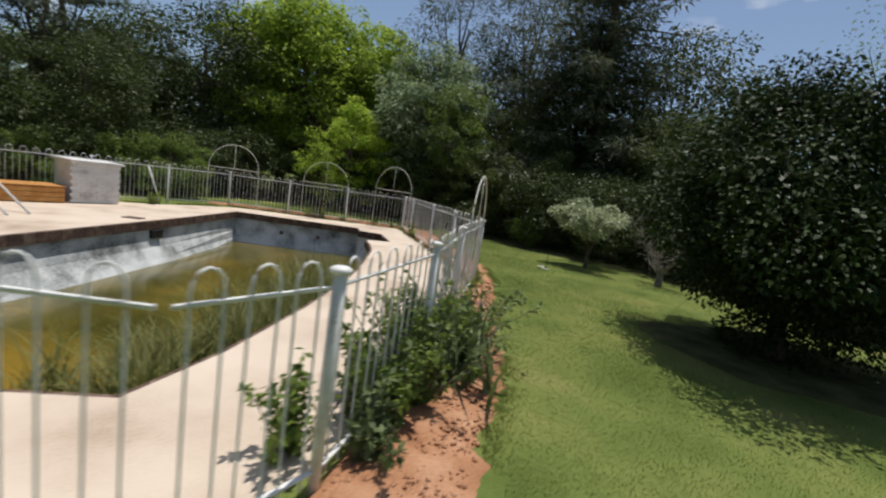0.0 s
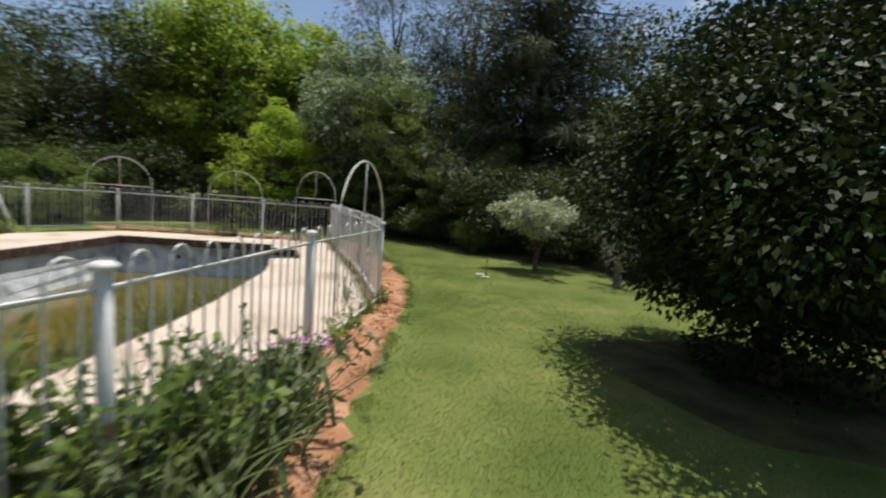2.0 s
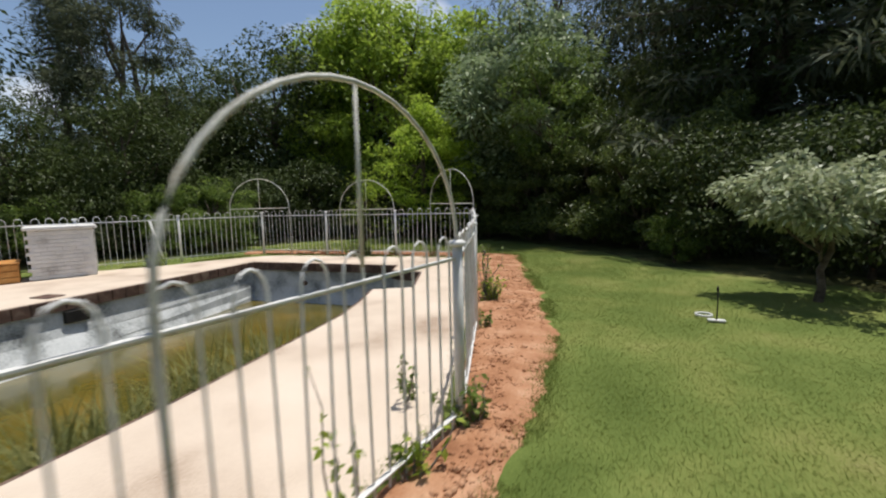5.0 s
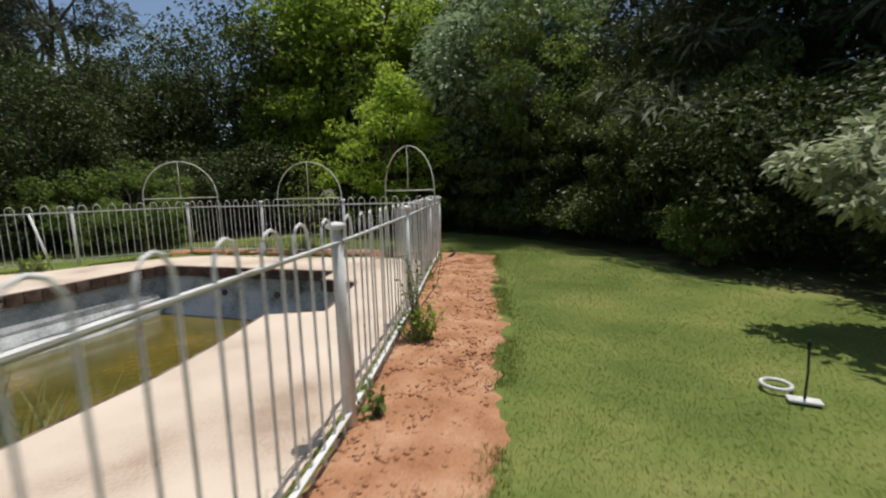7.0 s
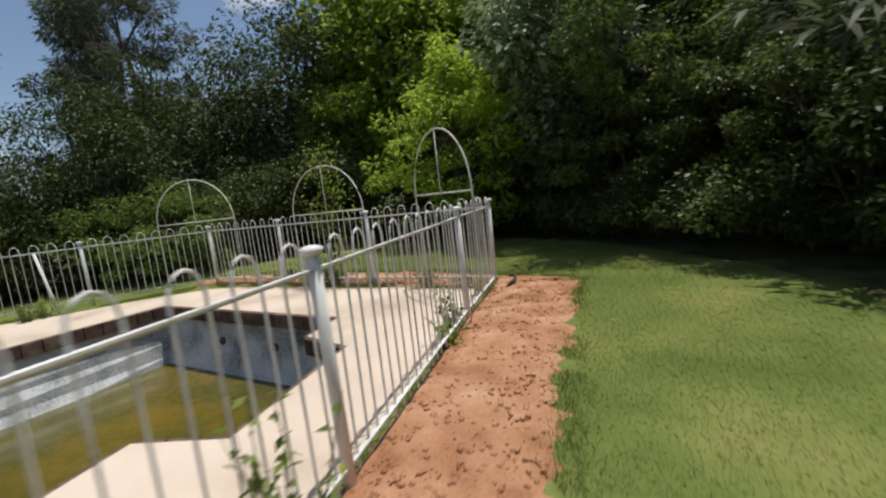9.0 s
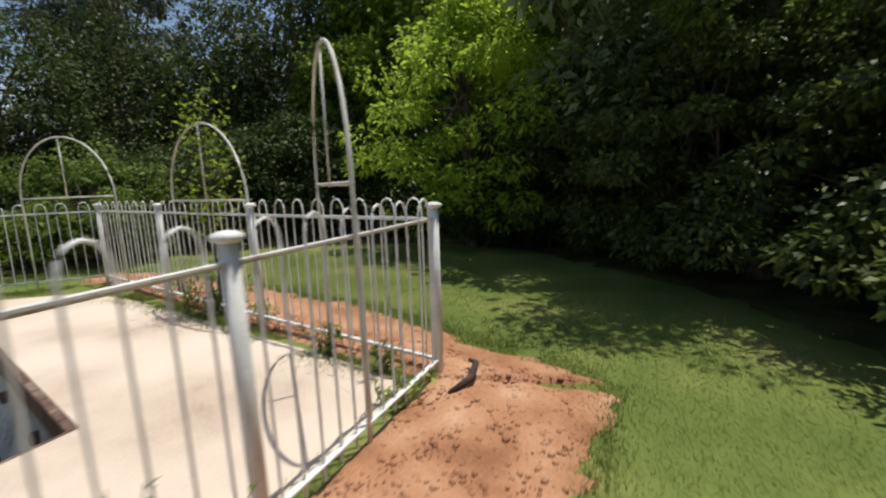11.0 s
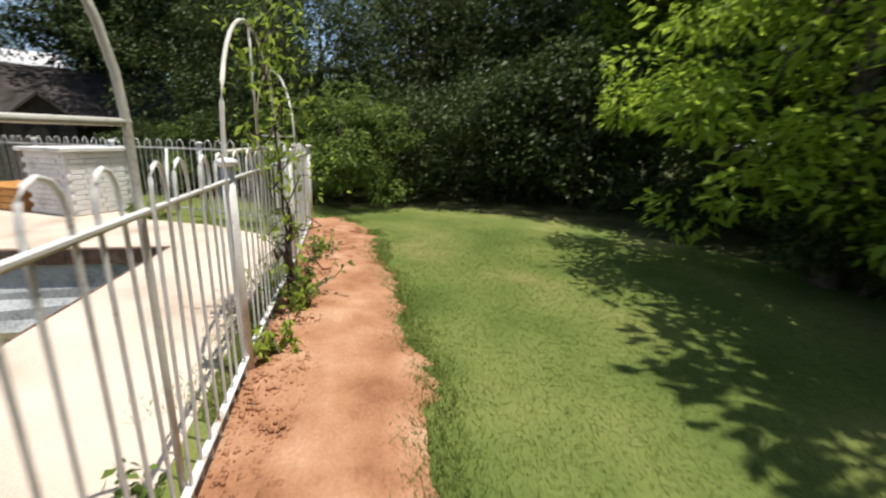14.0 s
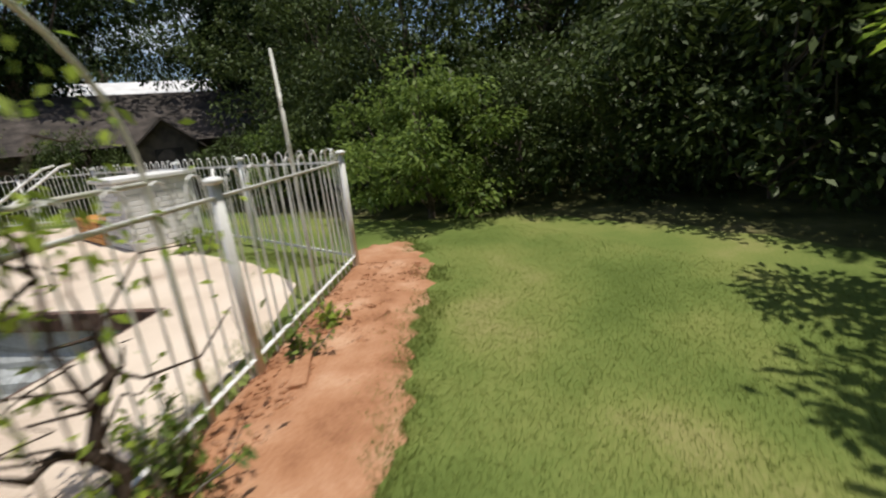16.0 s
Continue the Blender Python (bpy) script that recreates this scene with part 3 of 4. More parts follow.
# ---------------------------------------------------------------- poolside things
def pump_house():
    ang = math.degrees(math.atan2(1.09, 0.47)) - 90
    root = empty("pump_house", pose(-8.95, 10.45, 0, 0, 0, ang))
    bm = bmesh.new()
    box(bm, -1.04, -1.06, 0.0, -0.02, -0.02, 1.03, 0.015)
    part("wall", bm, M_WHITEWASH, root)
    t = bmesh.new()
    box(t, -0.11, -0.012, -0.036, 0.11, 0.012, 0.036, 0.005)
    me = bpy.data.meshes.new("brick")
    t.to_mesh(me)
    t.free()
    me.materials.append(M_WHITEWASH)
    for row in range(12):
        for k in range(5):
            x = -1.0 + 0.228 * k + (0.114 if row % 2 else 0)
            if x > -0.12:
                continue
            o = new("brick", me)
            o.parent = root
            o.matrix_parent_inverse = Matrix()
            o.location, o.rotation_euler = (-0.015, x, 0.05 + row * 0.083), (0, 0, radians(90))
        for k in range(4):
            o = new("brick", me)
            o.parent = root
            o.location = (-0.87 + 0.228 * k + (0.06 if row % 2 else 0), -0.015, 0.05 + row * 0.083)
    bm = bmesh.new()
    box(bm, -1.11, -1.13, 1.032, 0.06, 0.06, 1.1, 0.012)
    part("lid", bm, M_WHITEWASH, root, "flat white slab lid")
    tagged(root, "whitewashed brick pump housing with slab lid on the deck", "pump house")
    root2 = empty("timber_box", pose(-9.36, 9.3, 0, 0, 0, ang))
    for i in range(3):
        bm = bmesh.new()
        box(bm, -0.04, -1.35, 0.02 + i * 0.12, 0.0, -0.02, 0.13 + i * 0.12, 0.006)
        part("plank", bm, M_ORANGE, root2)
    bm = bmesh.new()
    box(bm, -0.72, -1.33, 0.0, -0.045, -0.03, 0.36, 0.006)
    part("carcass", bm, M_ORANGE, root2)
    bm = bmesh.new()
    box(bm, -0.76, -1.38, 0.385, 0.03, 0.0, 0.42, 0.008)
    part("top", bm, M_ORANGE, root2)
    tagged(root2, "low orange-brown timber storage box beside the pump housing", "storage box")


pump_house()


bm = bmesh.new()
box(bm, -0.2, -0.14, 0.002, 0.2, 0.14, 0.016, 0.005)
cover = link("drain_cover", bm, M_COPING)
cover.matrix_world = pose(-7.1, 8.75, 0, 0, 0, 12)
tagged(cover, "dark rectangular drain cover set in the pool deck", "drain cover")


def sprinkler():
    root = empty("sprinkler", pose(2.62, 10.95, 0))
    pts = [(0.085 * math.cos(a), 0.085 * math.sin(a), 0.03) for a in np.linspace(0, 6.283, 25)]
    tube("ring", pts, 0.014, M_PLASTIC, root, 8, "white plastic ring")
    bm = bmesh.new()
    box(bm, 0.02, -0.2, 0.0, 0.2, -0.12, 0.022, 0.006)
    part("base", bm, M_PLASTIC, root)
    tube("stake", [(0.11, -0.16, 0), (0.115, -0.16, 0.2), (0.11, -0.155, 0.4)], [0.008, 0.007, 0.008], M_BLACK, root, 8, "dark upright stake")
    tube("head", [(0.11, -0.155, 0.34), (0.11, -0.155, 0.38), (0.11, -0.155, 0.41)], [0.008, 0.014, 0.008], M_BLACK, root, 8)
    tagged(root, "white plastic sprinkler base with dark stake on the lawn", "sprinkler")


sprinkler()

rail_root = empty("handrail", pose(-8.1, 6.9, 0))
for dy in (0.0, 0.42):
    tube("rail", [(0, dy, 0.0), (-1.1, dy + 0.15, 0.68), (-2.1, dy + 0.3, 1.32), (-2.3, dy + 0.33, 1.36)], 0.024, M_PAINT, rail_root, 8)
tagged(rail_root, "white slanted steel handrails standing on the pool deck", "handrail")

# stay bracing the west fence
tube("fence_stay", [(-8.95, 11.95, 0.0), (-9.1, 11.9, 0.5), (-9.3, 11.85, 1.1)], 0.024, M_PAINT)
tagged(bpy.data.objects["fence_stay"], "white steel stay bracing the fence", "fence stay")

# ---------------------------------------------------------------- house beyond the fence
def house():
    root = empty("house", pose(-17.8, 2.6, 0, 0, 0, -42))
    bm = bmesh.new()
    box(bm, -4.5, -2.6, 0, 4.5, 2.6, 1.9, 0.02)
    part("wall", bm, M_DARKWALL, root)
    bm = bmesh.new()
    a = [bm.verts.new(p) for p in ((-5.0, -3.3, 1.7), (5.0, -3.3, 1.7), (4.2, 0, 3.5), (-4.2, 0, 3.5), (-5.0, 3.3, 1.7), (5.0, 3.3, 1.7))]
    for q in ((0, 1, 2, 3), (5, 4, 3, 2), (1, 5, 2), (4, 0, 3), (0, 4, 5, 1)):
        bm.faces.new([a[i] for i in q])
    part("roof", bm, M_THATCH, root, "weathered dark thatch")
    tagged(root, "low dark house with weathered thatched roof under trees", "house")
    shed = empty("shed", pose(-14.4, 5.8, 0, 0, 0, -42))
    bm = bmesh.new()
    b = [bm.verts.new((x, y, z)) for y in (0, -2.2) for x, z in ((-0.75, 0), (0.75, 0), (0.75, 1.6), (0, 2.25), (-0.75, 1.6))]
    for q in ((0, 1, 2, 3, 4), (9, 8, 7, 6, 5), (0, 5, 6, 1), (1, 6, 7, 2), (4, 9, 5, 0)):
        bm.faces.new([b[i] for i in q])
    part("wall", bm, M_DARKWALL, shed)
    for sx in (-1, 1):
        bm = bmesh.new()
        c = [bm.verts.new((sx * x, y, z)) for x, z in ((0, 2.36), (0.95, 1.5), (0.95, 1.44), (0, 2.28)) for y in (0.2, -2.4)]
        for q in ((0, 1, 3, 2), (4, 5, 7, 6), (0, 2, 4, 6), (1, 7, 5, 3), (2, 3, 5, 4)):
            bm.faces.new([c[i] for i in q])
        part("roof", bm, M_THATCH, shed)
    # no real opening: a near-black slab on the wall paints the unlit inside
    bm = bmesh.new()
    box(bm, -0.35, 0.004, 0.0, 0.35, 0.03, 1.5, 0.004)
    part("doorway", bm, M_BLACK, shed, "near-black slab painted as the shade inside the doorway")
    tagged(shed, "small dark gabled garden shed with an open doorway", "shed")
    far = empty("barn", pose(-22.5, -3.6, 0, 0, 0, -45))
    bm = bmesh.new()
    box(bm, -3.0, -3, 0, 3.0, 3, 3.6, 0.02)
    part("wall", bm, M_DARKWALL, far)
    bm = bmesh.new()
    c = [bm.verts.new(p) for p in ((-3.3, -3.4, 3.6), (3.3, -3.4, 3.6), (3.3, 0, 4.9), (-3.3, 0, 4.9), (-3.3, 3.4, 3.6), (3.3, 3.4, 3.6))]
    for q in ((0, 1, 2, 3), (5, 4, 3, 2), (1, 5, 2), (4, 0, 3), (0, 4, 5, 1)):
        bm.faces.new([c[i] for i in q])
    part("roof", bm, M_TINROOF, far, "white sheet-metal roof")
    tagged(far, "outbuilding with a bright white sheet roof", "barn")


house()

# ---------------------------------------------------------------- trees
TREE = {}


def plant(kind, x, y, turn=0.0, size=1.0, label="", group="", category="tree"):
    """First call of a kind uses the original, later ones copies of it."""
    ob, used = TREE[kind]
    m = pose(x, y, 0, 0, 0, turn) @ Matrix.Scale(size, 4)
    if not used:
        TREE[kind][1] = True
        ob.matrix_world = m
        o = ob
    else:
        o = copy_thing(ob, pose(x, y, 0, 0, 0, turn))
        o.scale = (size, size, size)
    return tagged(o, label, category, group)


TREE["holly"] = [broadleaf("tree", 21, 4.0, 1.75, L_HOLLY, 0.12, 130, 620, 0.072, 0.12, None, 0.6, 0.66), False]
TREE["bright"] = [broadleaf("tree", 22, 10.5, 3.0, L_BRIGHT, 1.2, 120, 170, 0.21, 0.2, None, 0.55, 0.72), False]
TREE["green"] = [broadleaf("tree", 23, 10.0, 3.0, L_MID, 1.0, 85, 190, 0.22, 0.2, None, 0.5, 0.95), False]
TREE["dark"] = [broadleaf("tree", 24, 10.5, 3.0, L_DEEP, 0.7, 85, 200, 0.2, 0.22, None, 0.5, 0.95), False]
TREE["near"] = [broadleaf("tree", 34, 7.5, 2.6, L_DARK, 0.9, 95, 420, 0.10, 0.14, None, 0.45, 0.75), False]
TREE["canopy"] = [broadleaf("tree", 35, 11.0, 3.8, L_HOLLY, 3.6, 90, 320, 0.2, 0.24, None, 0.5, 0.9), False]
TREE["grey"] = [broadleaf("tree", 25, 6.8, 2.1, L_GREY, 0.8, 70, 230, 0.17, 0.14, None, 0.48, 0.6), False]
TREE["cedar"] = [conifer("conifer", 26, 12.5, 3.9, L_PINE, 17, 300, 0.30, 0.25, 1.2), False]
TREE["cypress"] = [conifer("conifer", 27, 9.0, 1.1, L_PINE, 20, 200, 0.2, 0.14, 0.5), False]
TREE["gum"] = [broadleaf("tree", 28, 13.0, 2.3, L_PINE, 3.2, 84, 240, 0.22, 0.24, None, 0.24, 0.62), False]
TREE["pine"] = [broadleaf("tree", 38, 13.0, 2.7, L_PINE, 3.0, 60, 200, 0.26, 0.2, None, 0.16, 0.95), False]
TREE["over"] = [broadleaf("tree", 39, 6.6, 1.9, L_MID, 2.3, 70, 300, 0.095, 0.12, None, 0.48, 0.55), False]
TREE["thin"] = [broadleaf("tree", 36, 11.0, 2.8, L_MID, 3.0, 36, 90, 0.16, 0.16, None, 0.3, 0.8), False]
TREE["edge"] = [broadleaf("tree", 37, 3.6, 1.4, L_DARK, 0.15, 90, 320, 0.09, 0.09, None, 0.5, 0.46, 0.5), False]
TREE["bushdark"] = [broadleaf("bush", 29, 2.7, 1.5, L_DEEP, 0.15, 45, 210, 0.10, 0.05, None, 0.5, 0.6), False]
TREE["bushmid"] = [broadleaf("bush", 30, 2.3, 1.2, L_MID, 0.15, 36, 210, 0.095, 0.05, None, 0.5, 0.55), False]
TREE["bushpale"] = [broadleaf("bush", 31, 1.95, 0.9, L_PALE, 0.95, 44, 120, 0.12, 0.05, None, 0.4, 0.36), False]
TREE["feather"] = [broadleaf("tree", 32, 4.6, 1.5, L_FEATHER, 0.3, 110, 140, 0.115, 0.1, None, 0.42, 0.46, 0.6), False]

WORDS = {"holly": "dense dark-green glossy-leaved tree on the lawn", "bright": "tall tree with sunlit yellow-green foliage", "green": "tall green broad-leaved tree in the tree belt",
         "dark": "tall dark-green tree in deep shade", "edge": "dense dark small-leaved tree overhanging the lawn edge", "near": "dense dark-green small-leaved tree at the lawn edge", "canopy": "tall dark tree with a high spreading crown",
         "grey": "grey-green glossy-leaved tree behind the fence", "cedar": "tall dark conifer with layered drooping boughs", "cypress": "narrow dark cypress against the sky",
         "pine": "tall dark blue-green pine with tufted boughs", "over": "dark tree with crown hanging over the lawn edge", "gum": "tall thin-crowned gum tree with sparse leaves", "thin": "slender sparse-leaved tree against the sky", "feather": "feathery bright-green tree at the lawn edge",
         "bushpale": "bush with pale silvery glossy leaves at the lawn edge", "bushdark": "dark shaded undergrowth bush", "bushmid": "green leafy shrub at the wood edge"}
ring = [(5.25 + 1.75 * math.cos(t) * (1 + 0.12 * math.sin(3 * t)), 5.6 + 1.6 * math.sin(t) * (1 + 0.1 * math.cos(5 * t))) for t in np.linspace(0, 6.283, 40)]
bare = strip("bare_soil", ring, [(5.25, 5.6), (5.26, 5.6)], M_LITTER, 0.02, 10, 0.12, 0.012)
tagged(bare, "bare dark soil with dead leaves under the tree", "bare soil", kind="structure")
plant("holly", 5.22, 5.7, 0, 1.0, WORDS["holly"])
for k, (kind, x, y, s) in enumerate([
        ("grey", -2.3, 21.6, 1.25), ("cedar", 5.6, 21.4, 1.42), ("dark", 1.4, 25.0, 0.95), ("near", 8.2, 17.2, 0.8), ("near", 10.2, 11.5, 0.5), ("near", 10.8, 7.0, 0.5), ("near", 10.2, 2.0, 0.5),
        ("near", 2.8, 21.8, 0.85), ("near", 0.2, 22.8, 0.8), ("near", -3.6, 24.2, 0.85), ("dark", -3.4, 26.6, 0.85),
        ("over", -0.8, 19.9, 0.95), ("feather", -5.7, 20.1, 1.15), ("bright", -9.0, 23.4, 1.05), ("bright", -6.4, 27.0, 1.05), ("bright", -11.2, 24.4, 1.1), ("bright", -11.6, 21.4, 0.62), ("dark", -13.8, 20.8, 0.9), ("dark", -14.4, 24.5, 1.0),
        ("pine", -1.2, 25.2, 1.1), ("pine", 2.4, 26.0, 1.15), ("dark", 5.5, 23.5, 1.05), ("dark", 9.0, 20.0, 0.95), ("gum", -17.6, 16.4, 0.9), ("thin", -19.4, 20.2, 0.8), ("thin", -21.5, 21.6, 0.6),
        ("dark", -16.6, 19.4, 0.75), ("dark", -14.8, 16.2, 0.62), ("green", -17.2, 12.2, 0.33), ("green", -19.0, 14.6, 0.42), ("cypress", -24.4, 17.6, 1.5), ("green", -22.0, 20.5, 0.7), ("dark", -19.6, 24.0, 0.9),
        ("green", -23.5, 12.0, 0.45), ("dark", -13.2, 13.6, 0.5), ("dark", -14.4, 11.0, 0.5), ("dark", -15.6, 9.2, 0.6), ("canopy", -19.0, 8.8, 0.95), ("canopy", -15.6, -1.2, 0.95), ("canopy", -20.8, 3.4, 0.9),
        ("dark", -17.0, -6.0, 0.9), ("canopy", -12.5, -6.5, 0.9), ("dark", -10.0, -11.0, 0.8), ("dark", -4.0, -11.5, 0.8), ("green", 3.0, -11.0, 0.8), ("dark", 9.0, -7.0, 0.7), ("dark", -26.0, 8.0, 0.7), ("dark", -28.0, -1.0, 1.0), ("dark", -25.0, -9.0, 1.1), ("dark", -10.2, 27.5, 1.0), ("near", -3.4, 24.0, 0.75), ("bright", -5.2, 25.8, 0.9), ("thin", 8.6, 8.8, 0.6)]):
    plant(kind, x, y, k * 67.0, s, WORDS[kind], "tree belt")
for k, (kind, x, y, s) in enumerate([
        ("bushpale", 4.1, 12.35, 1.0), ("bushdark", 5.4, 14.4, 1.0), ("bushdark", 3.3, 16.2, 1.0), ("bushmid", 2.6, 15.5, 0.45), ("edge", 2.0, 17.9, 0.95), ("edge", 0.6, 19.3, 1.0),
        ("edge", -1.6, 19.8, 1.0), ("edge", -3.3, 20.5, 1.0), ("edge", 3.6, 17.9, 1.1), ("bushdark", 7.4, 12.6, 1.0), ("bushdark", 9.2, 8.8, 1.1), ("bushdark", 9.3, 4.4, 1.1), ("bushmid", -10.5, 14.6, 0.95), ("bushmid", -11.3, 13.6, 0.85),
        ("bushdark", -11.6, 15.9, 0.85), ("bushdark", -11.6, 17.6, 1.0), ("bushdark", -10.6, 19.2, 1.2), ("bushdark", -12.6, 12.0, 0.8), ("bushdark", -12.6, 9.6, 0.6), ("bushdark", -5.4, 20.2, 0.62), ("bushdark", -4.3, 20.8, 0.7), ("bushdark", -8.2, 20.6, 0.9),
        ("bushmid", -12.2, 10.9, 0.7), ("bushdark", -13.6, 3.6, 0.8), ("bushdark", -13.2, 0.6, 0.9), ("bushdark", -13.0, -2.0, 1.0), ("bushdark", -15.8, -3.5, 1.1), ("bushdark", -10.6, -4.2, 1.0), ("bushdark", -7.5, -5.6, 1.0), ("bushdark", -8.0, 22.0, 1.2), ("bushdark", 5.0, 16.2, 1.1), ("bushdark", 7.0, 15.0, 1.1), ("bushdark", -5.6, 22.0, 1.1),
        ("bushdark", -13.6, 18.6, 1.3), ("bushdark", -13.8, 15.0, 1.1), ("bushdark", 1.6, 20.4, 1.3), ("bushdark", -12.4, 19.8, 1.2), ("bushdark", -1.0, 21.0, 1.3), ("bushdark", -4.4, 21.6, 1.2)]):
    plant(kind, x, y, k * 41.0, s, WORDS[kind], "undergrowth", "bush")
for o, used in TREE.values():
    if not used:
        for c in list(o.children):
            bpy.data.objects.remove(c)
        bpy.data.objects.remove(o)


def bare_shrub():
    gen = np.random.default_rng(4)
    v, f = [], []
    for i in range(26):
        a, L = gen.uniform(0, 6.28), gen.uniform(1.2, 2.3)
        tip = Vector((math.cos(a) * L * 0.55, math.sin(a) * L * 0.55, L))
        p = limb_path(gen, (0, 0, 0.25), tip, 0.1, 4)
        tube_into(v, f, p, [0.022, 0.016, 0.012, 0.008, 0.003], 4)
        for k in range(16):
            q = p[gen.integers(1, 5)]
            e = q + Vector(gen.normal(0, 0.2, 3)) + Vector((0, 0, 0.12))
            tube_into(v, f, [q, q.lerp(e, 0.5), e], [0.006, 0.004, 0.0015], 3)
    tube_into(v, f, [(0, 0, -0.05), (0.02, 0, 0.2), (0, 0, 0.4)], [0.10, 0.08, 0.06], 8)
    o = raw("dead_shrub", v, f, M_GREYBARK)
    o.location = (5.7, 11.0, 0)
    tagged(o, "bare grey leafless shrub with fine twigs", "shrub")


bare_shrub()

# ---------------------------------------------------------------- planting along the fence
def put(o, x, y, turn, size, label, category, group=""):
    o.matrix_world = pose(x, y, 0.0, 0, 0, turn) @ Matrix.Scale(size, 4)
    return tagged(o, label, category, group)


for k, (x, y, h, st) in enumerate([(0.15, 2.2, 0.55, 26), (0.35, 2.75, 0.85, 30), (0.55, 3.3, 0.8, 30), (0.75, 3.9, 0.75, 26), (-0.15, 1.7, 0.5, 18), (0.2, 3.2, 0.7, 22), (0.62, 2.9, 0.6, 24), (0.36, 2.15, 0.5, 26), (0.48, 2.5, 0.6, 28), (0.3, 1.8, 0.4, 24), (0.08, 2.55, 0.6, 22), (0.75, 3.45, 0.6, 24)]):
    put(weed("shrub", 60 + k, h, st, L_MID if k % 3 else L_STRAP, 0.07, 32, 0.45), x, y, k * 50, 1.0, "leafy green shrub growing along the fence", "shrub", "fence planting")
for k, (x, y, h, c) in enumerate([(0.72, 3.5, 0.7, 90), (0.78, 3.95, 0.62, 80), (0.62, 4.2, 0.5, 60), (0.35, 3.6, 0.65, 60), (0.85, 3.1, 0.55, 60)]):
    put(strap_clump("strap_leaf_plant", 80 + k, 0.45, h, c, L_STRAP), x, y, k * 60, 1.0, "clump of arching grey-green strap leaves", "plant", "fence planting")


def flowers(seed, n=16):
    root = weed("flowering_plant", seed, 0.3, 26, L_MID, 0.05, 16, 0.6)
    gen = np.random.default_rng(seed)
    C, D = [], []
    for i in range(n):
        x, y = gen.normal(0, 0.17, 2)
        z = 0.27 + gen.normal(0, 0.04)
        for k in range(5):
            a = k * 1.2566
            C.append((x, y, z)), D.append((math.cos(a), math.sin(a), 0.25))
    lv, lf = leaves(np.array(C), np.array(D) * 4, 0.033, 0.9, -0.05, 0.05, gen)
    fl = raw("blossom", lv, lf, M_PINK, root)
    fl["label"] = "pink five-petalled flowers"
    return root


put(flowers(5, 46), 0.66, 4.98, 0, 1.05, "low plant with pink flowers at the fence foot", "flowering plant")
put(flowers(6, 10), 0.45, 4.75, 70, 0.9, "low plant with pink flowers at the fence foot", "flowering plant")
for k, (x, y, h, st) in enumerate([(0.72, 5.75, 0.3, 8), (0.78, 6.3, 0.22, 8), (0.85, 6.9, 0.3, 10), (0.95, 7.55, 0.3, 14), (0.7, 6.0, 0.28, 6), (-0.12, 10.95, 0.75, 13), (-0.02, 10.85, 0.35, 24), (-1.32, 13.55, 0.45, 12), (-1.2, 13.3, 0.3, 14),
                                   (-3.0, 15.1, 0.25, 10), (-4.3, 15.2, 0.25, 12), (-6.3, 14.95, 0.3, 12), (-6.8, 14.9, 0.22, 12), (-5.25, 15.05, 0.4, 18), (-5.0, 15.1, 0.35, 16), (-4.9, 14.85, 0.3, 10), (-8.9, 11.75, 0.35, 18), (-8.85, 11.5, 0.3, 16),
                                   (-1.9, 14.95, 0.2, 8), (0.3, 9.55, 0.2, 8), (0.62, 6.6, 0.7, 3), (0.35, 7.7, 0.35, 5), (-5.4, 14.75, 0.35, 10), (-2.35, 15.2, 0.2, 10)]):
    put(weed("weed", 100 + k, h, st, L_MID if k % 2 else L_BRIGHT, 0.055, 14, 0.16 if h > 0.6 else 0.5), x, y, k * 33, 1.0, "small leafy weed at the foot of the fence", "weed", "fence weeds")


def vine():
    """Old twisted climber on the north fence with leaves up on the arch."""
    gen = np.random.default_rng(15)
    root = empty("climbing_vine", pose(-5.08, 14.99, 0))
    v, f = [], []
    low = [(0, 0.03, -0.05), (0.03, 0.05, 0.15), (-0.03, 0.04, 0.3), (0.04, 0.05, 0.42), (-0.02, 0.04, 0.55), (-0.10, 0.05, 0.66), (-0.09, 0.04, 0.8)]
    tube_into(v, f, low, [0.036, 0.03, 0.036, 0.03, 0.022, 0.02, 0.01], 7)
    tube_into(v, f, [low[3], (0.12, 0.03, 0.5), (0.2, 0.02, 0.47), (0.28, 0.03, 0.56)], [0.022, 0.017, 0.015, 0.006], 6)
    high = [low[4], (0.03, 0.03, 0.8), (0.0, 0.03, 1.05), (0.05, 0.02, 1.4), (0.1, 0.0, 1.75), (0.06, 0.0, 1.95)]
    tube_into(v, f, high, [0.013, 0.010, 0.009, 0.007, 0.005, 0.003], 5)
    C = []
    for i in range(30):
        a = Vector(low[gen.integers(2, 7)] if i < 14 else high[gen.integers(2, 6)])
        b = a + Vector((gen.normal(0.08, 0.26), gen.normal(0.02, 0.08), gen.normal(0.05, 0.2)))
        b.z = max(b.z, 0.12)
        p = limb_path(gen, a, b, 0.3, 4)
        tube_into(v, f, p, [0.009, 0.007, 0.005, 0.0035, 0.002], 4)
        C += [q[:] for q in p[2:]] * (10 if b.z > 1.0 else 2)
    raw("stem", v, f, M_VINE, root)
    C = np.array(C) + gen.normal(0, 0.11, (len(C), 3))
    lv, lf = leaves(C, gen.normal(0, 1, (len(C), 3)), 0.065, 0.45, 0.3, 0.3, gen)
    raw("foliage", lv, lf, L_BRIGHT, root)
    tagged(root, "old twisted vine climbing the fence and arch, leafy above", "climbing vine")


vine()

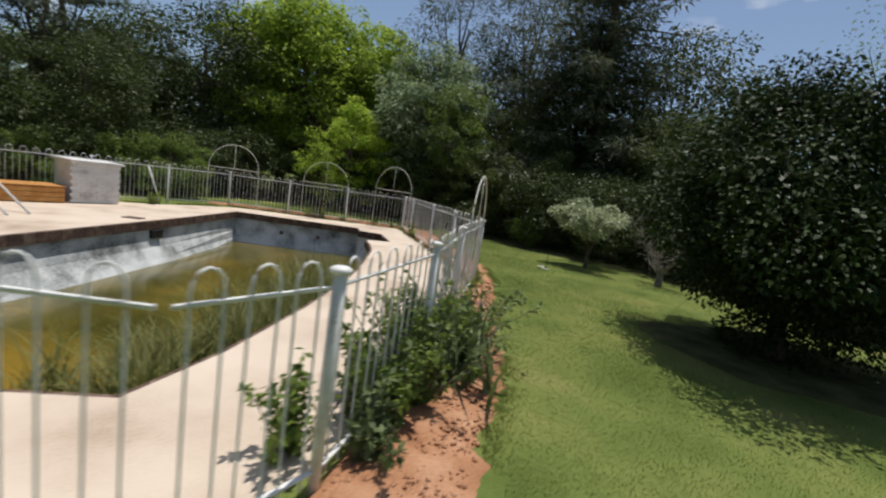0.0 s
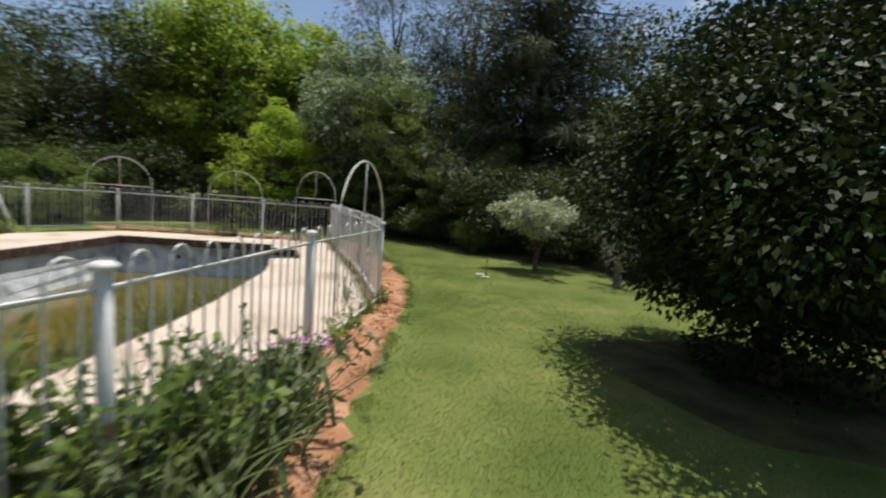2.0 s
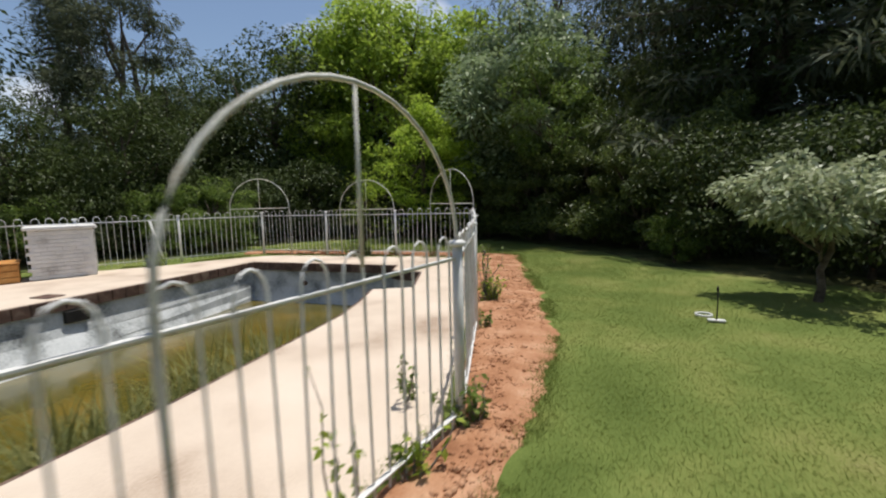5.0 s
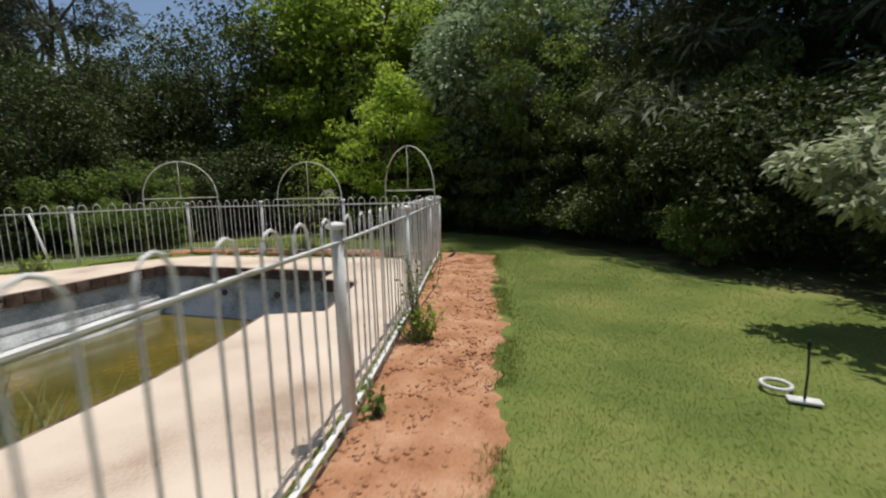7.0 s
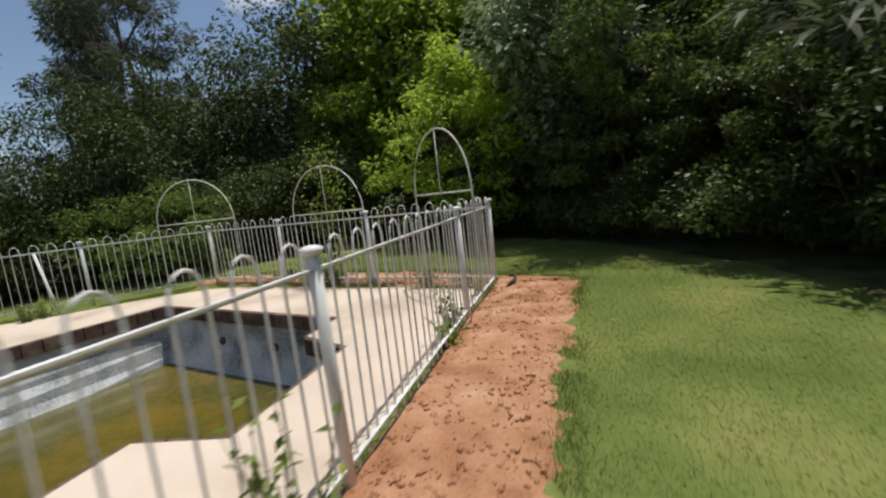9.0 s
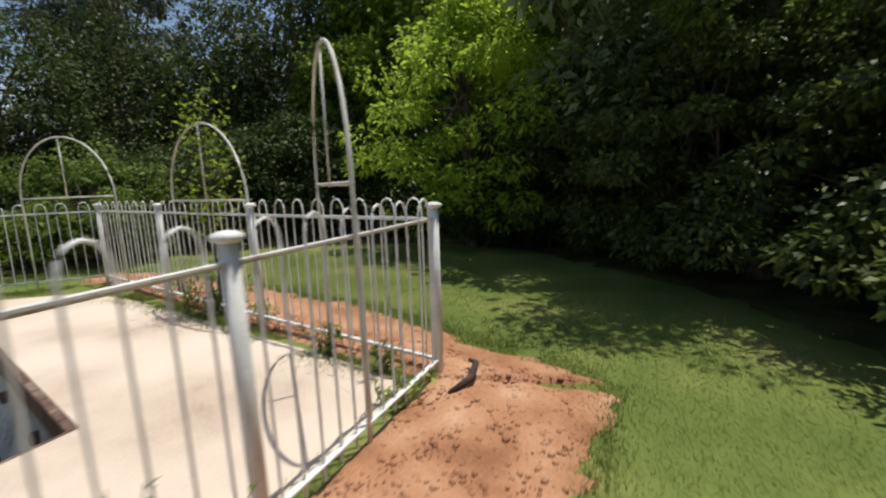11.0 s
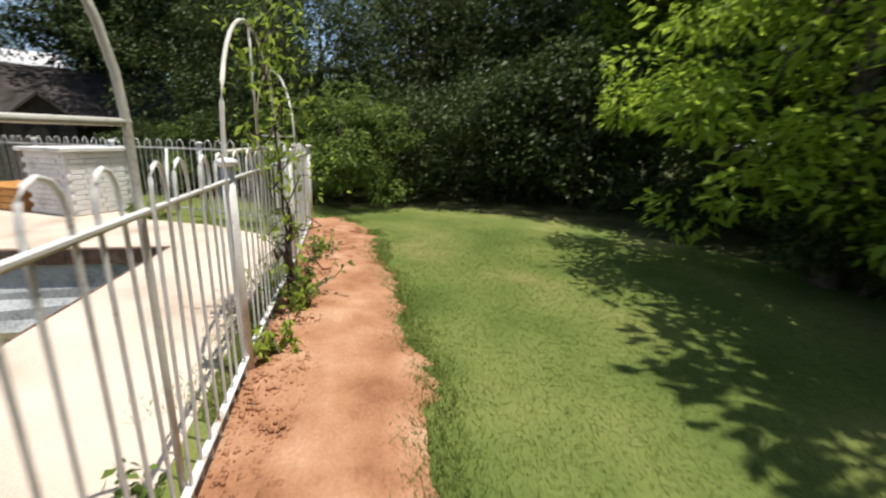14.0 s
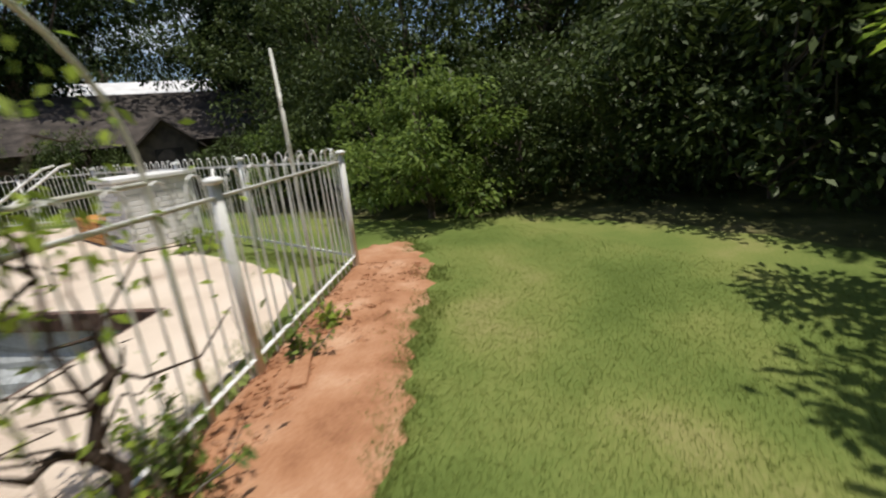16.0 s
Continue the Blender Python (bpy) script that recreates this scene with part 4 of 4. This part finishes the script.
# fallen curved branch by the corner and a red-brown offcut in the bed
tube("branch", [(-1.72, 15.25, 0.02), (-1.66, 15.4, 0.10), (-1.72, 15.52, 0.14), (-1.85, 15.6, 0.10)], [0.02, 0.026, 0.022, 0.012], M_VINE)
tagged(bpy.data.objects["branch"], "dark curved piece of branch lying in the soil bed", "branch")
bm = bmesh.new()
box(bm, -0.16, -0.05, 0, 0.16, 0.05, 0.045, 0.006)
brick_bit = link("brick", bm, M_SOIL)
brick_bit.matrix_world = pose(-6.15, 15.05, 0.03, 0, 4, 25)
tagged(brick_bit, "broken red-brown brick lying in the soil bed", "brick")

# reeds and grass standing in the pool
gen_r = np.random.default_rng(31)
V, Q, base = [], [], 0
for i in range(120):
    y = gen_r.uniform(2.6, 9.0)
    x = -1.5 - abs(gen_r.normal(0.25, 0.7)) - 0.25 * max(0, 5 - y) * gen_r.uniform(0, 1)
    o = strap_clump("reed_tmp", 300 + i, 0.35, gen_r.uniform(0.5, 1.05), 48, L_REED, 0.011)
    me = o.data
    co = np.empty(len(me.vertices) * 3, np.float32)
    me.vertices.foreach_get("co", co)
    co = co.reshape(-1, 3) + np.array([x, y, WATER_Z - 0.03], np.float32)
    fa = np.array([p.vertices[:] for p in me.polygons]) + base
    base += len(co)
    V.append(co), Q.append(fa)
    bpy.data.objects.remove(o)
    bpy.data.meshes.remove(me)
reeds = raw("reeds", np.concatenate(V), np.concatenate(Q), L_REED)
tagged(reeds, "yellow-green sedge growing in the stagnant pool water", "reeds", kind="stuff")

# lawn blades
gen_g = np.random.default_rng(41)
LAWN = [(1.0, 0.2), (1.3, 3.2), (1.25, 5.2), (1.35, 7.6), (1.1, 9.6), (0.65, 11.5), (-0.25, 13.9), (-1.1, 16.0), (-3.9, 16.1), (-5.3, 15.85), (-8.3, 15.35), (-9.0, 14.8), (-10.0, 15.9), (-8.4, 17.8), (-6.7, 19.4), (-4.6, 19.8), (-1.4, 18.5),
        (0.8, 16.8), (2.4, 14.6), (4.6, 13.0), (5.9, 12.0), (7, 9), (7, 0)]
xy = np.stack([gen_g.uniform(-10, 7, 1500000), gen_g.uniform(0, 20.0, 1500000)], 1)
xy = xy[inside(xy, LAWN)]
near = np.zeros(len(xy))
for px_, py_ in ((1.6, 1.5), (2.2, 4.5), (2.2, 8.0), (1.2, 11.0), (0.2, 14.0), (-1.5, 16.8), (-4.0, 17.0), (-6.0, 16.8)):
    near = np.maximum(near, np.exp(-((xy[:, 0] - px_) ** 2 + (xy[:, 1] - py_) ** 2) / 5.0))
xy = xy[gen_g.uniform(0, 1, len(xy)) < 0.25 + 0.75 * near][:520000]
gv, gf = blades(xy, -0.014, 0.021, 0.0055, 1.2, gen_g)
lawn = raw("grass", gv, gf, L_GRASS)
tagged(lawn, "short mown lawn grass", "grass", kind="stuff")
# taller tufts at bed edges and along the fence foot
pts = []
for line, dens, sd in ((BED_OUT, 1100, 0.07), ([(-1.0, 16.1), (-3.9, 16.15), (-5.3, 15.85), (-8.3, 15.3), (-9.2, 14.6)], 1500, 0.10), (BED_IN, 700, 0.07), ([(-2.0, 15.35), (-8.22, 14.33)], 900, 0.08), ([(-2.3, 15.2), (-8.2, 14.2), (-8.9, 12.4), (-9.6, 10.9)], 2000, 0.13), ([(-2.3, 15.75), (-8.4, 14.9)], 1300, 0.22), ([(0.9, 6.0), (0.95, 8.5), (0.2, 11.5), (-1.2, 14.9)], 420, 0.22)):
    p = np.array(line)
    for a, b in zip(p, p[1:]):
        m = int(np.linalg.norm(b - a) * dens)
        t = gen_g.uniform(0, 1, m)[:, None]
        q = a + (b - a) * t + gen_g.normal(0, sd, (m, 2))
        keep = np.array([noise.noise((u * 1.6, w * 1.6, 9)) > -0.12 for u, w in q])
        pts.append(q[keep])
pts = np.concatenate(pts)
tv, tf = blades(pts, -0.01, 0.038, 0.006, 1.0, gen_g)
tufts = raw("grass", tv, tf, L_GRASS)
tagged(tufts, "longer grass tufts along the fence and bed edges", "grass", kind="stuff")
# clods in the soil
def clods():
    gen = np.random.default_rng(51)
    V, Fq, n0 = [], [], 0
    cube = np.array([(-1, -1, -1), (1, -1, -1), (1, 1, -1), (-1, 1, -1), (-1, -1, 1), (1, -1, 1), (1, 1, 1), (-1, 1, 1)], float)
    fq = np.array([(0, 3, 2, 1), (4, 5, 6, 7), (0, 1, 5, 4), (1, 2, 6, 5), (2, 3, 7, 6), (3, 0, 4, 7)])
    for inner, outer, m in ((BED_IN, BED_OUT, 9000), ([(-1.95, 15.33), (-8.22, 14.34)], [(-1.0, 16.1), (-8.3, 15.3)], 5000)):
        a, b = np.array(inner), np.array(outer)
        for i in range(m):
            k = gen.integers(0, len(a) - 1)
            t, s = gen.uniform(0, 1), gen.uniform(0.06, 0.92)
            p = (a[k] * (1 - t) + a[k + 1] * t) * (1 - s) + (b[k] * (1 - t) + b[k + 1] * t) * s
            r = 0.004 + 0.014 * gen.uniform(0, 1) ** 3.5
            c = cube * r * gen.uniform(0.55, 1.1, (8, 3)) * np.array([1, 1, 0.7])
            V.append(c + np.array([p[0], p[1], 0.040 * math.sin(math.pi * min(1, s + 0.12)) + 0.001])), Fq.append(fq + n0)
            n0 += 8
    return raw("soil_clods", np.concatenate(V), np.concatenate(Fq), M_SOIL)


tagged(clods(), "crumbled red-brown clods of soil", "soil", kind="stuff")
